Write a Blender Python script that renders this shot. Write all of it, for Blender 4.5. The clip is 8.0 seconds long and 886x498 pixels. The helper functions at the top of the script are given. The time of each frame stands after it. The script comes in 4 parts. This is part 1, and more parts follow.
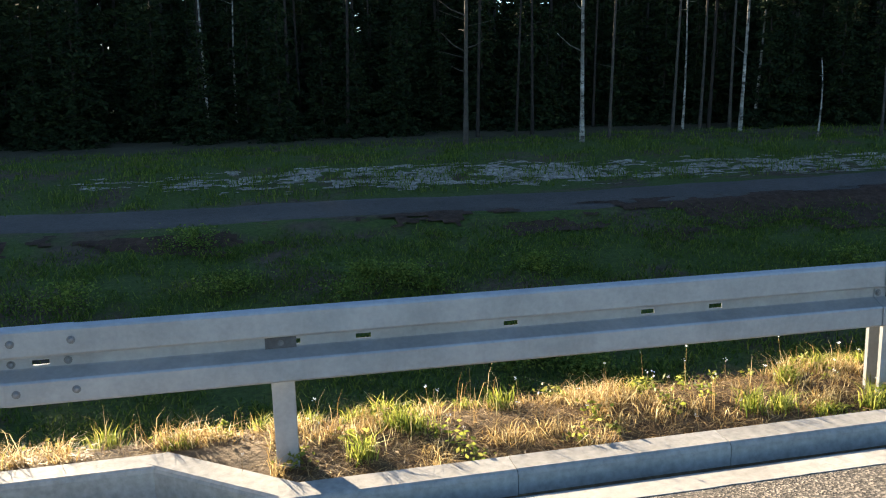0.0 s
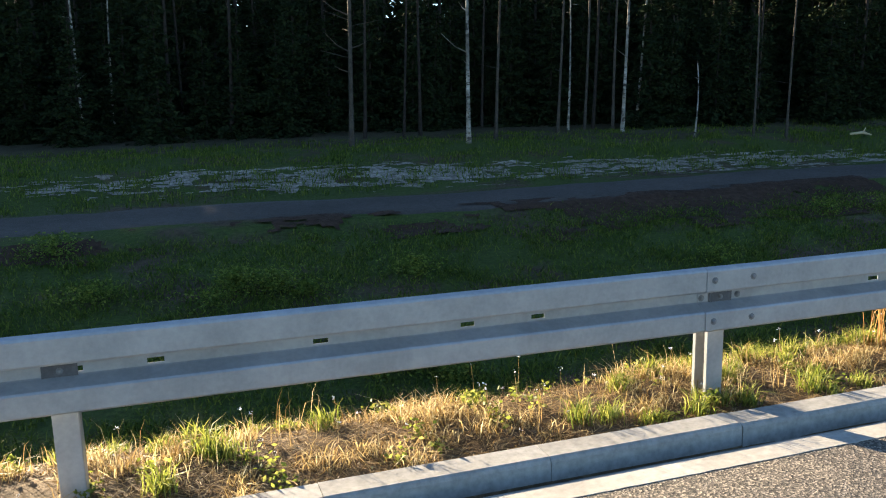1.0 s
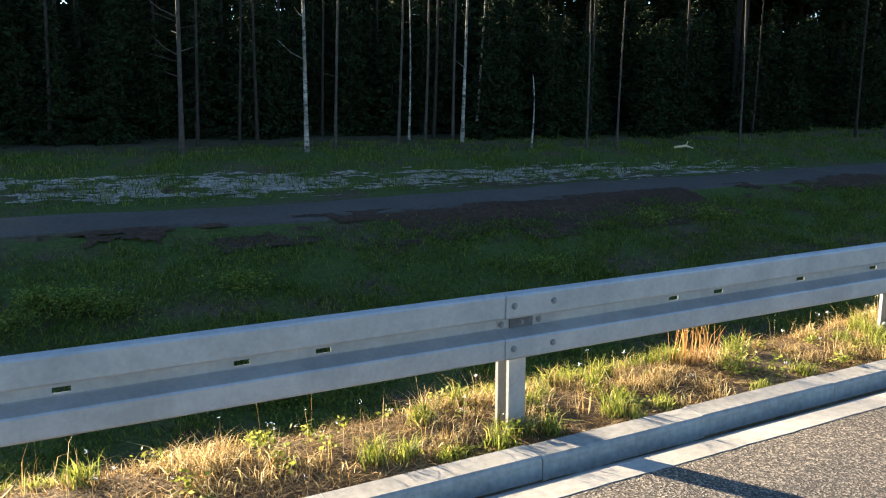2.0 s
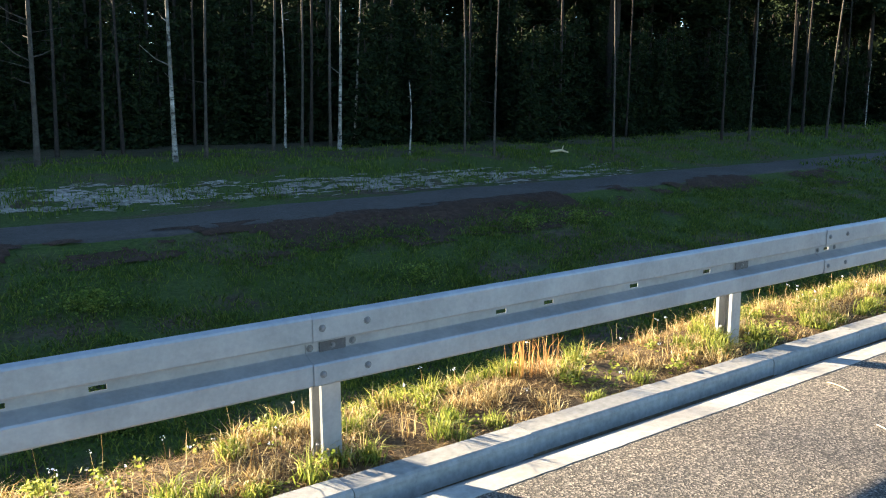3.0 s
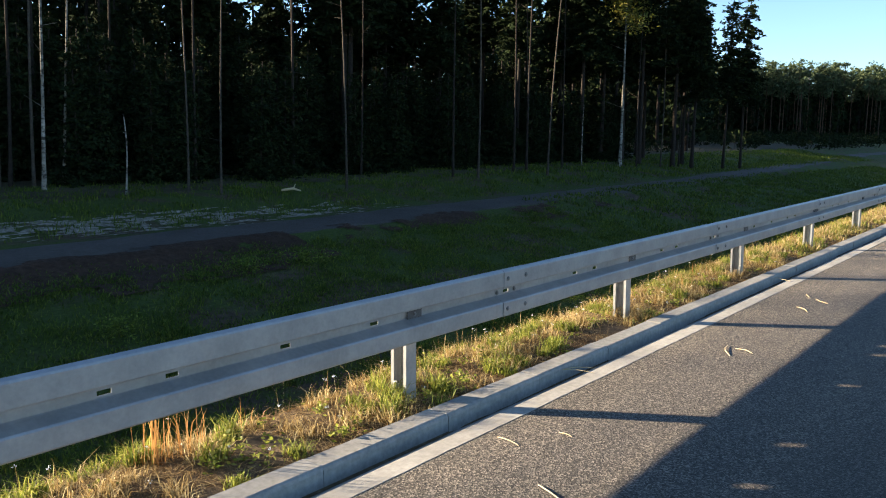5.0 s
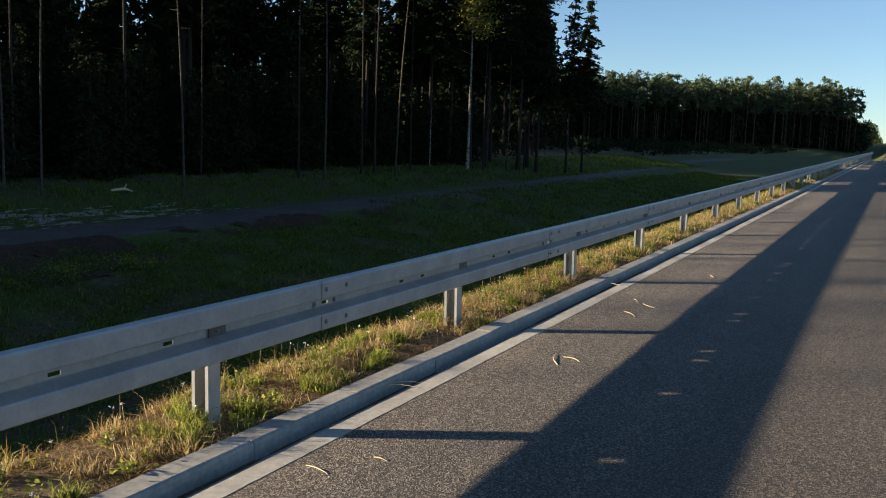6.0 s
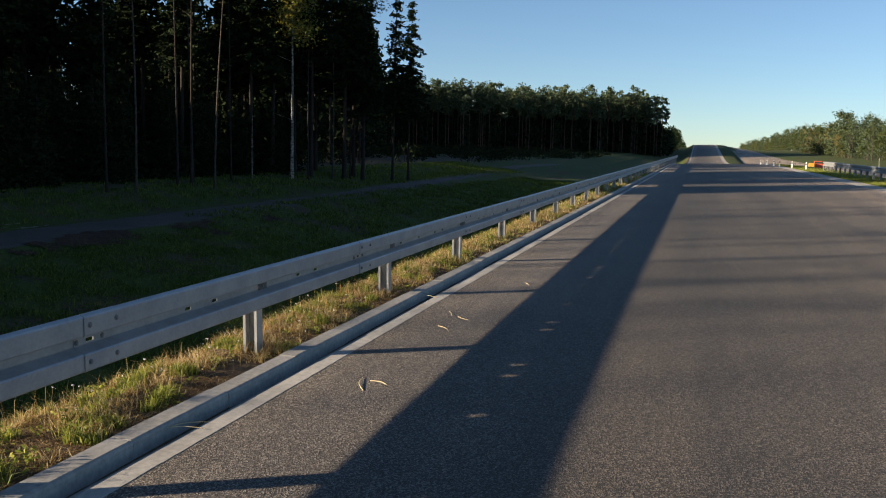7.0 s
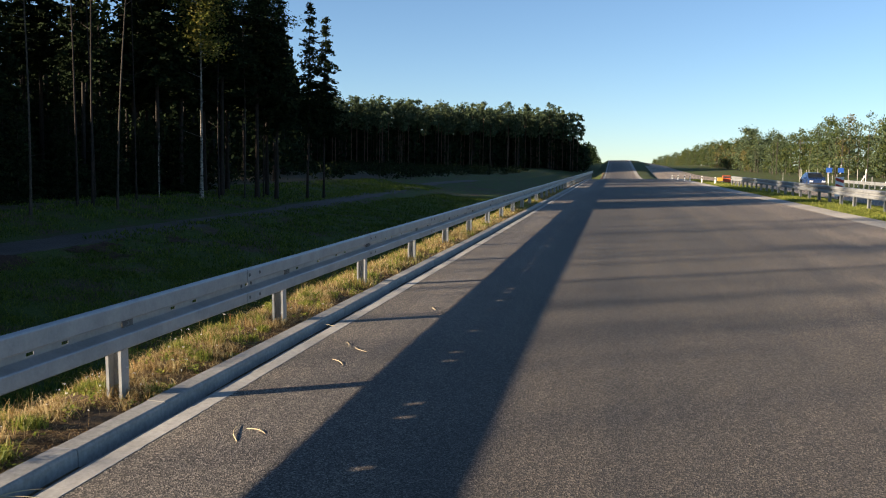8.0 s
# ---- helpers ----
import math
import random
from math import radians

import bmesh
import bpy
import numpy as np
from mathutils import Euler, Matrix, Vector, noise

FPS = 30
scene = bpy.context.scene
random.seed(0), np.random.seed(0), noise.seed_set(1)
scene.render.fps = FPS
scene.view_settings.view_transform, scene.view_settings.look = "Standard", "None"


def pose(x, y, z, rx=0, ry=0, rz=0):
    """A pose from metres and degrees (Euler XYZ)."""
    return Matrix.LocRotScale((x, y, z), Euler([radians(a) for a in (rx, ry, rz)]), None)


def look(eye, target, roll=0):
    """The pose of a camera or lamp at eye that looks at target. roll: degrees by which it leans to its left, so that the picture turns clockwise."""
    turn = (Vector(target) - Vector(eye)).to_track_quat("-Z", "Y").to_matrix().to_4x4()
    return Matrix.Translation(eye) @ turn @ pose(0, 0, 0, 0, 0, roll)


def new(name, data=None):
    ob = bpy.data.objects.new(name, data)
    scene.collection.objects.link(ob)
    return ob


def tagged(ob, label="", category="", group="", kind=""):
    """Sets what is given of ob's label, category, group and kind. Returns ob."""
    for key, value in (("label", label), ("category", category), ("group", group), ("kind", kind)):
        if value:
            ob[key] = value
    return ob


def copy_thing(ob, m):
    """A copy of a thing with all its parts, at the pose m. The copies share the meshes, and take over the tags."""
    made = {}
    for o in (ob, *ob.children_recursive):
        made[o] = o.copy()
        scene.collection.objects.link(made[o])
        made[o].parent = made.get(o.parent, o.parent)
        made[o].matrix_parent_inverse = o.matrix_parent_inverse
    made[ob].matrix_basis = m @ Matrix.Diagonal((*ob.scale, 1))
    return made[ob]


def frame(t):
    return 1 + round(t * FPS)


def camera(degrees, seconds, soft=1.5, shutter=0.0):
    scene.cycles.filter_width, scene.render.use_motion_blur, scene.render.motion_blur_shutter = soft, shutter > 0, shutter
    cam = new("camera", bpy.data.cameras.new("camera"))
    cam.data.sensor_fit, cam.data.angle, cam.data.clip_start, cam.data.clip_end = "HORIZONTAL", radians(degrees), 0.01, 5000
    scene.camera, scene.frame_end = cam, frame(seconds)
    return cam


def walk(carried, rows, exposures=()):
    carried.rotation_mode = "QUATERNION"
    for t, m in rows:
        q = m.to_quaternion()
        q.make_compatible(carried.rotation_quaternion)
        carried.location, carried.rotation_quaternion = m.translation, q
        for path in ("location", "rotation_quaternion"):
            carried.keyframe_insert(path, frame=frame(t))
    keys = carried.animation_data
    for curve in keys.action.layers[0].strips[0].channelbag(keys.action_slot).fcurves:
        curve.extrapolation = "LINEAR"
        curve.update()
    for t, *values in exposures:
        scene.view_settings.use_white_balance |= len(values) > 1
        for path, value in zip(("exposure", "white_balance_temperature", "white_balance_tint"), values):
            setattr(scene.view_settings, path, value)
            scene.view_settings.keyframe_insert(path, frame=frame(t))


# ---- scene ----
cam = camera(54.6, 8.0, 1.1)
PATH = [
    (0, (-0.011, 0.026, 1.753), (0.414, 1.942, 1.372), -0.5),
    (0.5, (0.219, 0.092, 1.747), (0.75, 1.983, 1.366), -0.9),
    (1, (0.444, 0.119, 1.765), (1.084, 1.975, 1.383), -0.2),
    (1.5, (0.65, 0.213, 1.764), (1.429, 2.016, 1.384), 0.6),
    (2, (0.854, 0.325, 1.783), (1.81, 2.044, 1.422), 1.1),
    (2.2, (0.937, 0.341, 1.787), (1.952, 2.028, 1.434), 0.7),
    (3.5, (1.563, 0.376, 1.777), (2.84, 1.879, 1.442), 1.4),
    (4, (1.761, 0.5, 1.754), (3.187, 1.868, 1.446), 1.8),
    (4.2, (1.86, 0.467, 1.768), (3.325, 1.797, 1.479), 2.1),
    (5.3, (2.301, 0.409, 1.784), (3.916, 1.563, 1.542), 1.3),
    (5.5, (2.375, 0.419, 1.775), (4.02, 1.531, 1.536), 1.8),
    (6, (2.617, 0.425, 1.791), (4.378, 1.343, 1.557), 2.2),
    (6.5, (2.856, 0.432, 1.809), (4.72, 1.125, 1.595), 2.0),
    (7, (3.103, 0.369, 1.821), (5.012, 0.931, 1.617), 1.4),
    (7.5, (3.378, 0.304, 1.854), (5.305, 0.805, 1.674), 1.5),
    (8, (3.704, 0.299, 1.851), (5.659, 0.685, 1.689), 1.0),
]
EXPOSURES = [(0, 2.8, 6950, 9), (1.5, 2.85, 6950, 9), (3.5, 3.25, 6800, 7), (4.2, 3.07, 6800, 8), (5.5, 2.0, 6850, 10), (6.5, 1.5, 6750, 11), (7.5, 1.47, 6700, 12), (8, 1.7, 6700, 12)]
walk(cam, [(t, look(eye, target, roll)) for t, eye, target, roll in PATH], EXPOSURES)

# ---- the light: a low sun behind the wood, and a clear sky ----
G = 0.02                        # the road climbs two in a hundred along x
SUN_WAY = Vector((0.447, -0.894, 0.0)).normalized()
SUN_UP = radians(12.7)
world = bpy.data.worlds.new("sky")
scene.world = world
world.use_nodes = True
wn = world.node_tree
sky = wn.nodes.new("ShaderNodeTexSky")
sky.sky_type = "NISHITA"
sky.sun_disc = False
sky.sun_elevation = SUN_UP
sky.sun_rotation = math.atan2(-SUN_WAY.x, -SUN_WAY.y)
sky.air_density, sky.dust_density, sky.ozone_density = 0.85, 0.12, 3.2
wn.nodes["Background"].inputs["Strength"].default_value = 0.062
wn.links.new(sky.outputs["Color"], wn.nodes["Background"].inputs["Color"])

sun_data = bpy.data.lights.new("sun", "SUN")
sun_data.energy, sun_data.angle, sun_data.color = 5.5, radians(0.75), (1.0, 0.84, 0.63)
sun = new("sun", sun_data)
ray = Vector((SUN_WAY.x * math.cos(SUN_UP), SUN_WAY.y * math.cos(SUN_UP), -math.sin(SUN_UP)))
sun.rotation_euler = ray.to_track_quat("-Z", "Y").to_euler()


# ---- materials ----
def node(tree, kind, **sets):
    n = tree.nodes.new(kind)
    for key, value in sets.items():
        n.inputs[key].default_value = value
    return n


def ramp(tree, fac, stops):
    n = tree.nodes.new("ShaderNodeValToRGB")
    els = n.color_ramp.elements
    while len(els) < len(stops):
        els.new(0.5)
    for e, (at, col) in zip(els, stops):
        e.position, e.color = at, (*col, 1)
    tree.links.new(fac, n.inputs["Fac"])
    return n.outputs["Color"]


def mixed(tree, fac, a, b):
    n = tree.nodes.new("ShaderNodeMix")
    n.data_type = "RGBA"
    if isinstance(fac, float):
        n.inputs[0].default_value = fac
    else:
        tree.links.new(fac, n.inputs[0])
    for slot, v in ((6, a), (7, b)):
        if isinstance(v, tuple):
            n.inputs[slot].default_value = (*v, 1)
        else:
            tree.links.new(v, n.inputs[slot])
    return n.outputs[2]


def noise_tex(tree, coord, scale, detail=4.0, rough=0.55):
    n = node(tree, "ShaderNodeTexNoise", Scale=scale, Detail=detail, Roughness=rough)
    tree.links.new(coord, n.inputs["Vector"])
    return n.outputs["Fac"]


def start_mat(name, rough=0.8, metal=0.0):
    m = bpy.data.materials.new(name)
    m.use_nodes = True
    t = m.node_tree
    b = t.nodes["Principled BSDF"]
    b.inputs["Roughness"].default_value, b.inputs["Metallic"].default_value = rough, metal
    c = t.nodes.new("ShaderNodeTexCoord").outputs["Object"]
    return m, t, b, c


def bump(t, b, height, strength, distance):
    n = node(t, "ShaderNodeBump", Strength=strength, Distance=distance)
    t.links.new(height, n.inputs["Height"])
    t.links.new(n.outputs["Normal"], b.inputs["Normal"])


def plain_mat(name, stops, scale, rough=0.8, metal=0.0, bump_scale=0.0, bump_depth=0.002, big=0.0, spec=0.5):
    """Noise colour at two scales, with fine relief."""
    m, t, b, c = start_mat(name, rough, metal)
    col = ramp(t, noise_tex(t, c, scale, 6.0, 0.65), stops)
    if big:
        shade = ramp(t, noise_tex(t, c, big, 3.0), [(0.3, (0.72, 0.72, 0.72)), (0.7, (1.1, 1.1, 1.1))])
        n = t.nodes.new("ShaderNodeMix")
        n.data_type, n.blend_type = "RGBA", "MULTIPLY"
        n.inputs[0].default_value = 1.0
        t.links.new(col, n.inputs[6])
        t.links.new(shade, n.inputs[7])
        col = n.outputs[2]
    t.links.new(col, b.inputs["Base Color"])
    b.inputs["Specular IOR Level"].default_value = spec
    if bump_scale:
        bump(t, b, noise_tex(t, c, bump_scale, 4.0, 0.7), 0.6, bump_depth)
    return m


def leaf_mat(name, stops, through_light=0.35, rough=0.6, spec=0.25):
    """Blades and leaves: a colour of its own for each, with light shining through."""
    m, t, b, c = start_mat(name, rough)
    geo = t.nodes.new("ShaderNodeNewGeometry")
    col = ramp(t, geo.outputs["Random Per Island"], stops)
    t.links.new(col, b.inputs["Base Color"])
    b.inputs["Specular IOR Level"].default_value = spec
    tr = t.nodes.new("ShaderNodeBsdfTranslucent")
    t.links.new(col, tr.inputs["Color"])
    mx = t.nodes.new("ShaderNodeMixShader")
    mx.inputs[0].default_value = through_light
    t.links.new(b.outputs[0], mx.inputs[1])
    t.links.new(tr.outputs[0], mx.inputs[2])
    t.links.new(mx.outputs[0], t.nodes["Material Output"].inputs["Surface"])
    return m


def asphalt_mat(name, tone):
    m, t, b, c = start_mat(name, 0.75)
    grain = noise_tex(t, c, 150.0, 3.0, 0.7)
    vor = node(t, "ShaderNodeTexVoronoi", Scale=125.0)
    t.links.new(c, vor.inputs["Vector"])
    stones = ramp(t, vor.outputs["Color"], [(0.25, tuple(v * 0.22 for v in tone)), (0.6, tone), (0.9, tuple(v * 3.3 for v in tone))])
    stretch = t.nodes.new("ShaderNodeMapping")
    stretch.inputs["Scale"].default_value = (0.03, 1.0, 1.0)
    t.links.new(c, stretch.inputs["Vector"])
    tracks = ramp(t, noise_tex(t, stretch.outputs[0], 1.7, 4.0), [(0.32, (0.74, 0.74, 0.76)), (0.68, (1.32, 1.27, 1.20))])
    patch = ramp(t, noise_tex(t, c, 0.7, 4.0), [(0.35, (0.85, 0.85, 0.85)), (0.7, (1.12, 1.1, 1.08))])
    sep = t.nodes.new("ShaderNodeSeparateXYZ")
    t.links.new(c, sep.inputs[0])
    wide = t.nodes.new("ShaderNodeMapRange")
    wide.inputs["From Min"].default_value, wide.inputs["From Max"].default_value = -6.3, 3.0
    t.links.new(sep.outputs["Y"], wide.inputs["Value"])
    # Tone by y: palest at the far edge, darkest near y = 0.95.
    tone_by_y = ramp(t, wide.outputs[0], [(0.0, (1.95, 1.80, 1.58)), (0.22, (1.22, 1.14, 1.02)), (0.50, (0.68, 0.65, 0.59)), (0.78, (0.54, 0.52, 0.485)), (0.93, (1.06, 1.05, 1.02))])
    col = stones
    for f in (tracks, patch, tone_by_y):
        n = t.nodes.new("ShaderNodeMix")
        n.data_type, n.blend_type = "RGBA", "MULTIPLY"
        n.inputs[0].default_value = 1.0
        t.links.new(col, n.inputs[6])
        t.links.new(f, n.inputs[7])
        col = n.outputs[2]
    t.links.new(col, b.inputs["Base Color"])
    h = t.nodes.new("ShaderNodeMath")
    h.operation = "ADD"
    t.links.new(grain, h.inputs[0])
    t.links.new(vor.outputs["Distance"], h.inputs[1])
    bump(t, b, h.outputs[0], 0.8, 0.004)
    return m


def steel_mat():
    m, t, b, c = start_mat("galvanised_steel", 0.42, 0.42)
    cloud = ramp(t, noise_tex(t, c, 4.5, 7.0, 0.65), [(0.32, (0.225, 0.235, 0.245)), (0.68, (0.385, 0.393, 0.40))])
    fine = ramp(t, noise_tex(t, c, 45.0, 2.0), [(0.35, (0.26, 0.268, 0.275)), (0.65, (0.345, 0.35, 0.355))])
    t.links.new(mixed(t, 0.35, cloud, fine), b.inputs["Base Color"])
    t.links.new(ramp(t, noise_tex(t, c, 1.3, 4.0), [(0.3, (0.34, 0.34, 0.34)), (0.75, (0.46, 0.46, 0.46))]), b.inputs["Roughness"])
    return m


def birch_mat():
    """White bark with dark cross marks and dark worn stretches."""
    m, t, b, c = start_mat("birch_bark", 0.85)
    b.inputs["Specular IOR Level"].default_value = 0.15
    squash = t.nodes.new("ShaderNodeMapping")
    squash.inputs["Scale"].default_value = (6.0, 6.0, 11.0)
    t.links.new(c, squash.inputs["Vector"])
    marks = ramp(t, noise_tex(t, squash.outputs[0], 1.0, 4.0, 0.6), [(0.40, (0.03, 0.027, 0.024)), (0.47, (0.22, 0.205, 0.18)), (0.7, (0.42, 0.40, 0.36))])
    worn = ramp(t, noise_tex(t, c, 0.9, 3.0), [(0.42, (0, 0, 0)), (0.60, (1, 1, 1))])
    t.links.new(mixed(t, worn, marks, (0.085, 0.078, 0.066)), b.inputs["Base Color"])
    bump(t, b, noise_tex(t, squash.outputs[0], 1.0, 3.0), 0.5, 0.006)
    return m


ASPHALT = asphalt_mat("asphalt", (0.086, 0.077, 0.067))
STEEL = steel_mat()
STEEL_DARK = plain_mat("weathered_zinc", [(0.3, (0.10, 0.10, 0.105)), (0.7, (0.19, 0.19, 0.195))], 40.0, 0.5, 0.3)
PLATE = plain_mat("dark_zinc_plate", [(0.3, (0.045, 0.045, 0.05)), (0.7, (0.10, 0.10, 0.105))], 30.0, 0.55, 0.2)
CONCRETE = plain_mat("kerb_concrete", [(0.3, (0.19, 0.185, 0.172)), (0.7, (0.31, 0.30, 0.28))], 26.0, 0.85, 0.0, 140.0, 0.002, 1.6)
STRIP = plain_mat("gutter_concrete", [(0.3, (0.265, 0.254, 0.233)), (0.7, (0.39, 0.376, 0.348))], 25.0, 0.85, 0.0, 120.0, 0.002, 2.2)
SOIL = plain_mat("bare_soil", [(0.3, (0.055, 0.038, 0.022)), (0.55, (0.13, 0.09, 0.052)), (0.75, (0.24, 0.175, 0.105))], 18.0, 0.95, 0.0, 45.0, 0.02, 1.2, 0.2)
LITTER = plain_mat("forest_litter", [(0.3, (0.030, 0.026, 0.016)), (0.6, (0.055, 0.050, 0.026)), (0.8, (0.085, 0.075, 0.04))], 4.0, 0.95, 0.0, 20.0, 0.03, 0.5, 0.2)
TRACK = plain_mat("gravel_track", [(0.3, (0.042, 0.037, 0.033)), (0.7, (0.074, 0.065, 0.058))], 9.0, 0.9, 0.0, 35.0, 0.015, 0.6, 0.3)
SAND = plain_mat("pale_sand", [(0.32, (0.08, 0.072, 0.058)), (0.5, (0.22, 0.20, 0.165)), (0.7, (0.40, 0.365, 0.31))], 9.0, 0.95, 0.0, 25.0, 0.02, 1.0, 0.2)
BARK = plain_mat("pine_bark", [(0.3, (0.014, 0.012, 0.011)), (0.7, (0.042, 0.034, 0.028))], 12.0, 0.95, 0.0, 30.0, 0.01, 0.7, 0.2)
BIRCH = birch_mat()
GREY_BARK = plain_mat("grey_bark", [(0.3, (0.032, 0.028, 0.024)), (0.7, (0.090, 0.080, 0.067))], 9.0, 0.95, 0.0, 30.0, 0.01, 0.9, 0.1)
RED_BARK = plain_mat("red_pine_bark", [(0.3, (0.045, 0.030, 0.022)), (0.7, (0.13, 0.085, 0.058))], 2.0, 0.95, 0.0, 8.0, 0.01, 0.3, 0.1)
# Far darker than real needles: the wood's own shade is put into this green.
SHADED_NEEDLE = leaf_mat("shaded_needles", [(0.0, (0.008, 0.014, 0.007)), (0.6, (0.014, 0.023, 0.010)), (1.0, (0.024, 0.034, 0.014))], 0.03, 0.9, 0.03)
PINE_NEEDLE = leaf_mat("pine_needles", [(0.0, (0.016, 0.029, 0.012)), (0.6, (0.028, 0.047, 0.019)), (1.0, (0.046, 0.064, 0.026))], 0.05, 0.9, 0.04)
# Pine needles made paler: distance haze is put into the colour.
HAZED_NEEDLE = leaf_mat("hazed_pine_needles", [(0.0, (0.036, 0.055, 0.030)), (0.6, (0.060, 0.085, 0.044)), (1.0, (0.110, 0.130, 0.066))], 0.2, 0.8, 0.1)
BIRCH_LEAF = leaf_mat("birch_leaves", [(0.0, (0.07, 0.10, 0.02)), (0.5, (0.16, 0.16, 0.03)), (1.0, (0.26, 0.20, 0.04))], 0.45)
OAK_LEAF = leaf_mat("mixed_leaves", [(0.0, (0.026, 0.042, 0.015)), (0.5, (0.050, 0.070, 0.022)), (1.0, (0.090, 0.098, 0.030))], 0.3, 0.8, 0.1)
GOLD_LEAF = leaf_mat("golden_leaves", [(0.0, (0.075, 0.08, 0.025)), (0.5, (0.115, 0.10, 0.03)), (1.0, (0.17, 0.125, 0.04))], 0.4)
GRASS_GREEN = leaf_mat("green_grass", [(0.0, (0.06, 0.09, 0.016)), (0.5, (0.19, 0.22, 0.036)), (1.0, (0.37, 0.36, 0.09))], 0.5)
GRASS_DRY = leaf_mat("dry_grass", [(0.0, (0.16, 0.09, 0.034)), (0.5, (0.38, 0.27, 0.11)), (1.0, (0.60, 0.50, 0.28))], 0.45)
RUST_STALK = leaf_mat("rusty_stalks", [(0.0, (0.26, 0.12, 0.035)), (1.0, (0.52, 0.30, 0.11))], 0.4)
DITCH_GREEN = leaf_mat("ditch_grass", [(0.0, (0.036, 0.066, 0.013)), (0.6, (0.080, 0.124, 0.022)), (1.0, (0.16, 0.185, 0.038))], 0.35, 0.8, 0.05)
DEAD_GRASS = leaf_mat("dead_thatch", [(0.0, (0.06, 0.034, 0.014)), (0.5, (0.19, 0.115, 0.046)), (1.0, (0.46, 0.33, 0.16))], 0.25)
# Weeds brighter than the ditch grass: patches of sun are put into their green.
SUNNY_WEED = leaf_mat("sunny_weed_leaves", [(0.0, (0.05, 0.09, 0.018)), (0.6, (0.11, 0.16, 0.03)), (1.0, (0.20, 0.235, 0.05))], 0.4, 0.7, 0.1)
STRAW_PALE = plain_mat("pale_straw", [(0.3, (0.34, 0.27, 0.155)), (0.7, (0.50, 0.41, 0.26))], 30.0, 0.7)
DARK_SOIL = plain_mat("dark_soil", [(0.3, (0.022, 0.013, 0.009)), (0.7, (0.075, 0.045, 0.030))], 9.0, 0.95, 0.0, 30.0, 0.03, 1.0, 0.15)
PETAL = plain_mat("white_petals", [(0.3, (0.7, 0.7, 0.66)), (0.7, (0.82, 0.82, 0.8))], 20.0, 0.7)


# ---- helpers of my own ----
def mesh_of(name, verts, faces, mat, smooth=False):
    me = bpy.data.meshes.new(name)
    me.from_pydata([tuple(v) for v in verts], [], [tuple(f) for f in faces])
    me.materials.append(mat)
    if smooth:
        me.polygons.foreach_set("use_smooth", [True] * len(me.polygons))
    me.update()
    return me


def many(name, tris, mat, sides):
    """A mesh of loose faces from an array (faces, sides, 3)."""
    tris = np.asarray(tris, dtype=np.float32).reshape(-1, sides, 3)
    count = len(tris)
    me = bpy.data.meshes.new(name)
    me.vertices.add(count * sides)
    me.vertices.foreach_set("co", tris.ravel())
    me.loops.add(count * sides)
    me.loops.foreach_set("vertex_index", np.arange(count * sides, dtype=np.int32))
    me.polygons.add(count)
    me.polygons.foreach_set("loop_start", np.arange(0, count * sides, sides, dtype=np.int32))
    me.materials.append(mat)
    me.update(calc_edges=True)
    return me


def part(name, bm, material, parent, label=""):
    """One mesh object under a thing or under a part."""
    if isinstance(bm, bpy.types.Mesh):
        me = bm
    else:
        me = bpy.data.meshes.new(name)
        bm.to_mesh(me)
        bm.free()
        me.materials.append(material)
    ob = new(name, me)
    ob.parent = parent
    if label:
        ob["label"] = label
    return ob


def thing(name, m, label, category, group="", kind=""):
    ob = new(name)
    ob.matrix_basis = m
    ob.empty_display_size = 0.2
    return tagged(ob, label, category, group, kind)


def box(bm, x0, x1, y0, y1, z0, z1, bevel=0.0):
    vs = [bm.verts.new((x, y, z)) for x in (x0, x1) for y in (y0, y1) for z in (z0, z1)]
    fs = [bm.faces.new([vs[i] for i in f]) for f in ((0, 1, 3, 2), (4, 6, 7, 5), (0, 4, 5, 1), (2, 3, 7, 6), (0, 2, 6, 4), (1, 5, 7, 3))]
    if bevel:
        edges = list({e for f in fs for e in f.edges})
        bmesh.ops.bevel(bm, geom=edges, offset=bevel, segments=2, affect="EDGES", profile=0.6)
    return bm


def bar(bm, x0, x1, outline, inset=0.0):
    """An outline in y and z, swept along x, closed at both ends."""
    a = [bm.verts.new((x0, y, z)) for y, z in outline]
    b = [bm.verts.new((x1, y, z)) for y, z in outline]
    n = len(outline)
    for i in range(n):
        bm.faces.new((a[i], a[(i + 1) % n], b[(i + 1) % n], b[i]))
    bm.faces.new(a[::-1])
    bm.faces.new(b)
    bmesh.ops.recalc_face_normals(bm, faces=bm.faces[:])
    return bm


def tube(points, radii, sides=7):
    """Vertices and faces of a tapered tube."""
    verts, faces = [], []
    pts = [Vector(p) for p in points]
    for i, (p, r) in enumerate(zip(pts, radii)):
        d = (pts[min(i + 1, len(pts) - 1)] - pts[max(i - 1, 0)]).normalized()
        u = d.orthogonal().normalized() if abs(d.z) < 0.9 else Vector((1, 0, 0))
        u = (u - d * u.dot(d)).normalized()
        v = d.cross(u)
        for k in range(sides):
            a = 2 * math.pi * k / sides
            verts.append(p + (u * math.cos(a) + v * math.sin(a)) * r)
    for i in range(len(pts) - 1):
        for k in range(sides):
            k2 = (k + 1) % sides
            faces.append((i * sides + k, i * sides + k2, (i + 1) * sides + k2, (i + 1) * sides + k))
    return verts, faces


def tubes(name, list_of, mat):
    verts, faces = [], []
    for pts, radii, sides in list_of:
        v, f = tube(pts, radii, sides)
        n = len(verts)
        verts += v
        faces += [tuple(i + n for i in q) for q in f]
    return mesh_of(name, verts, faces, mat, True)


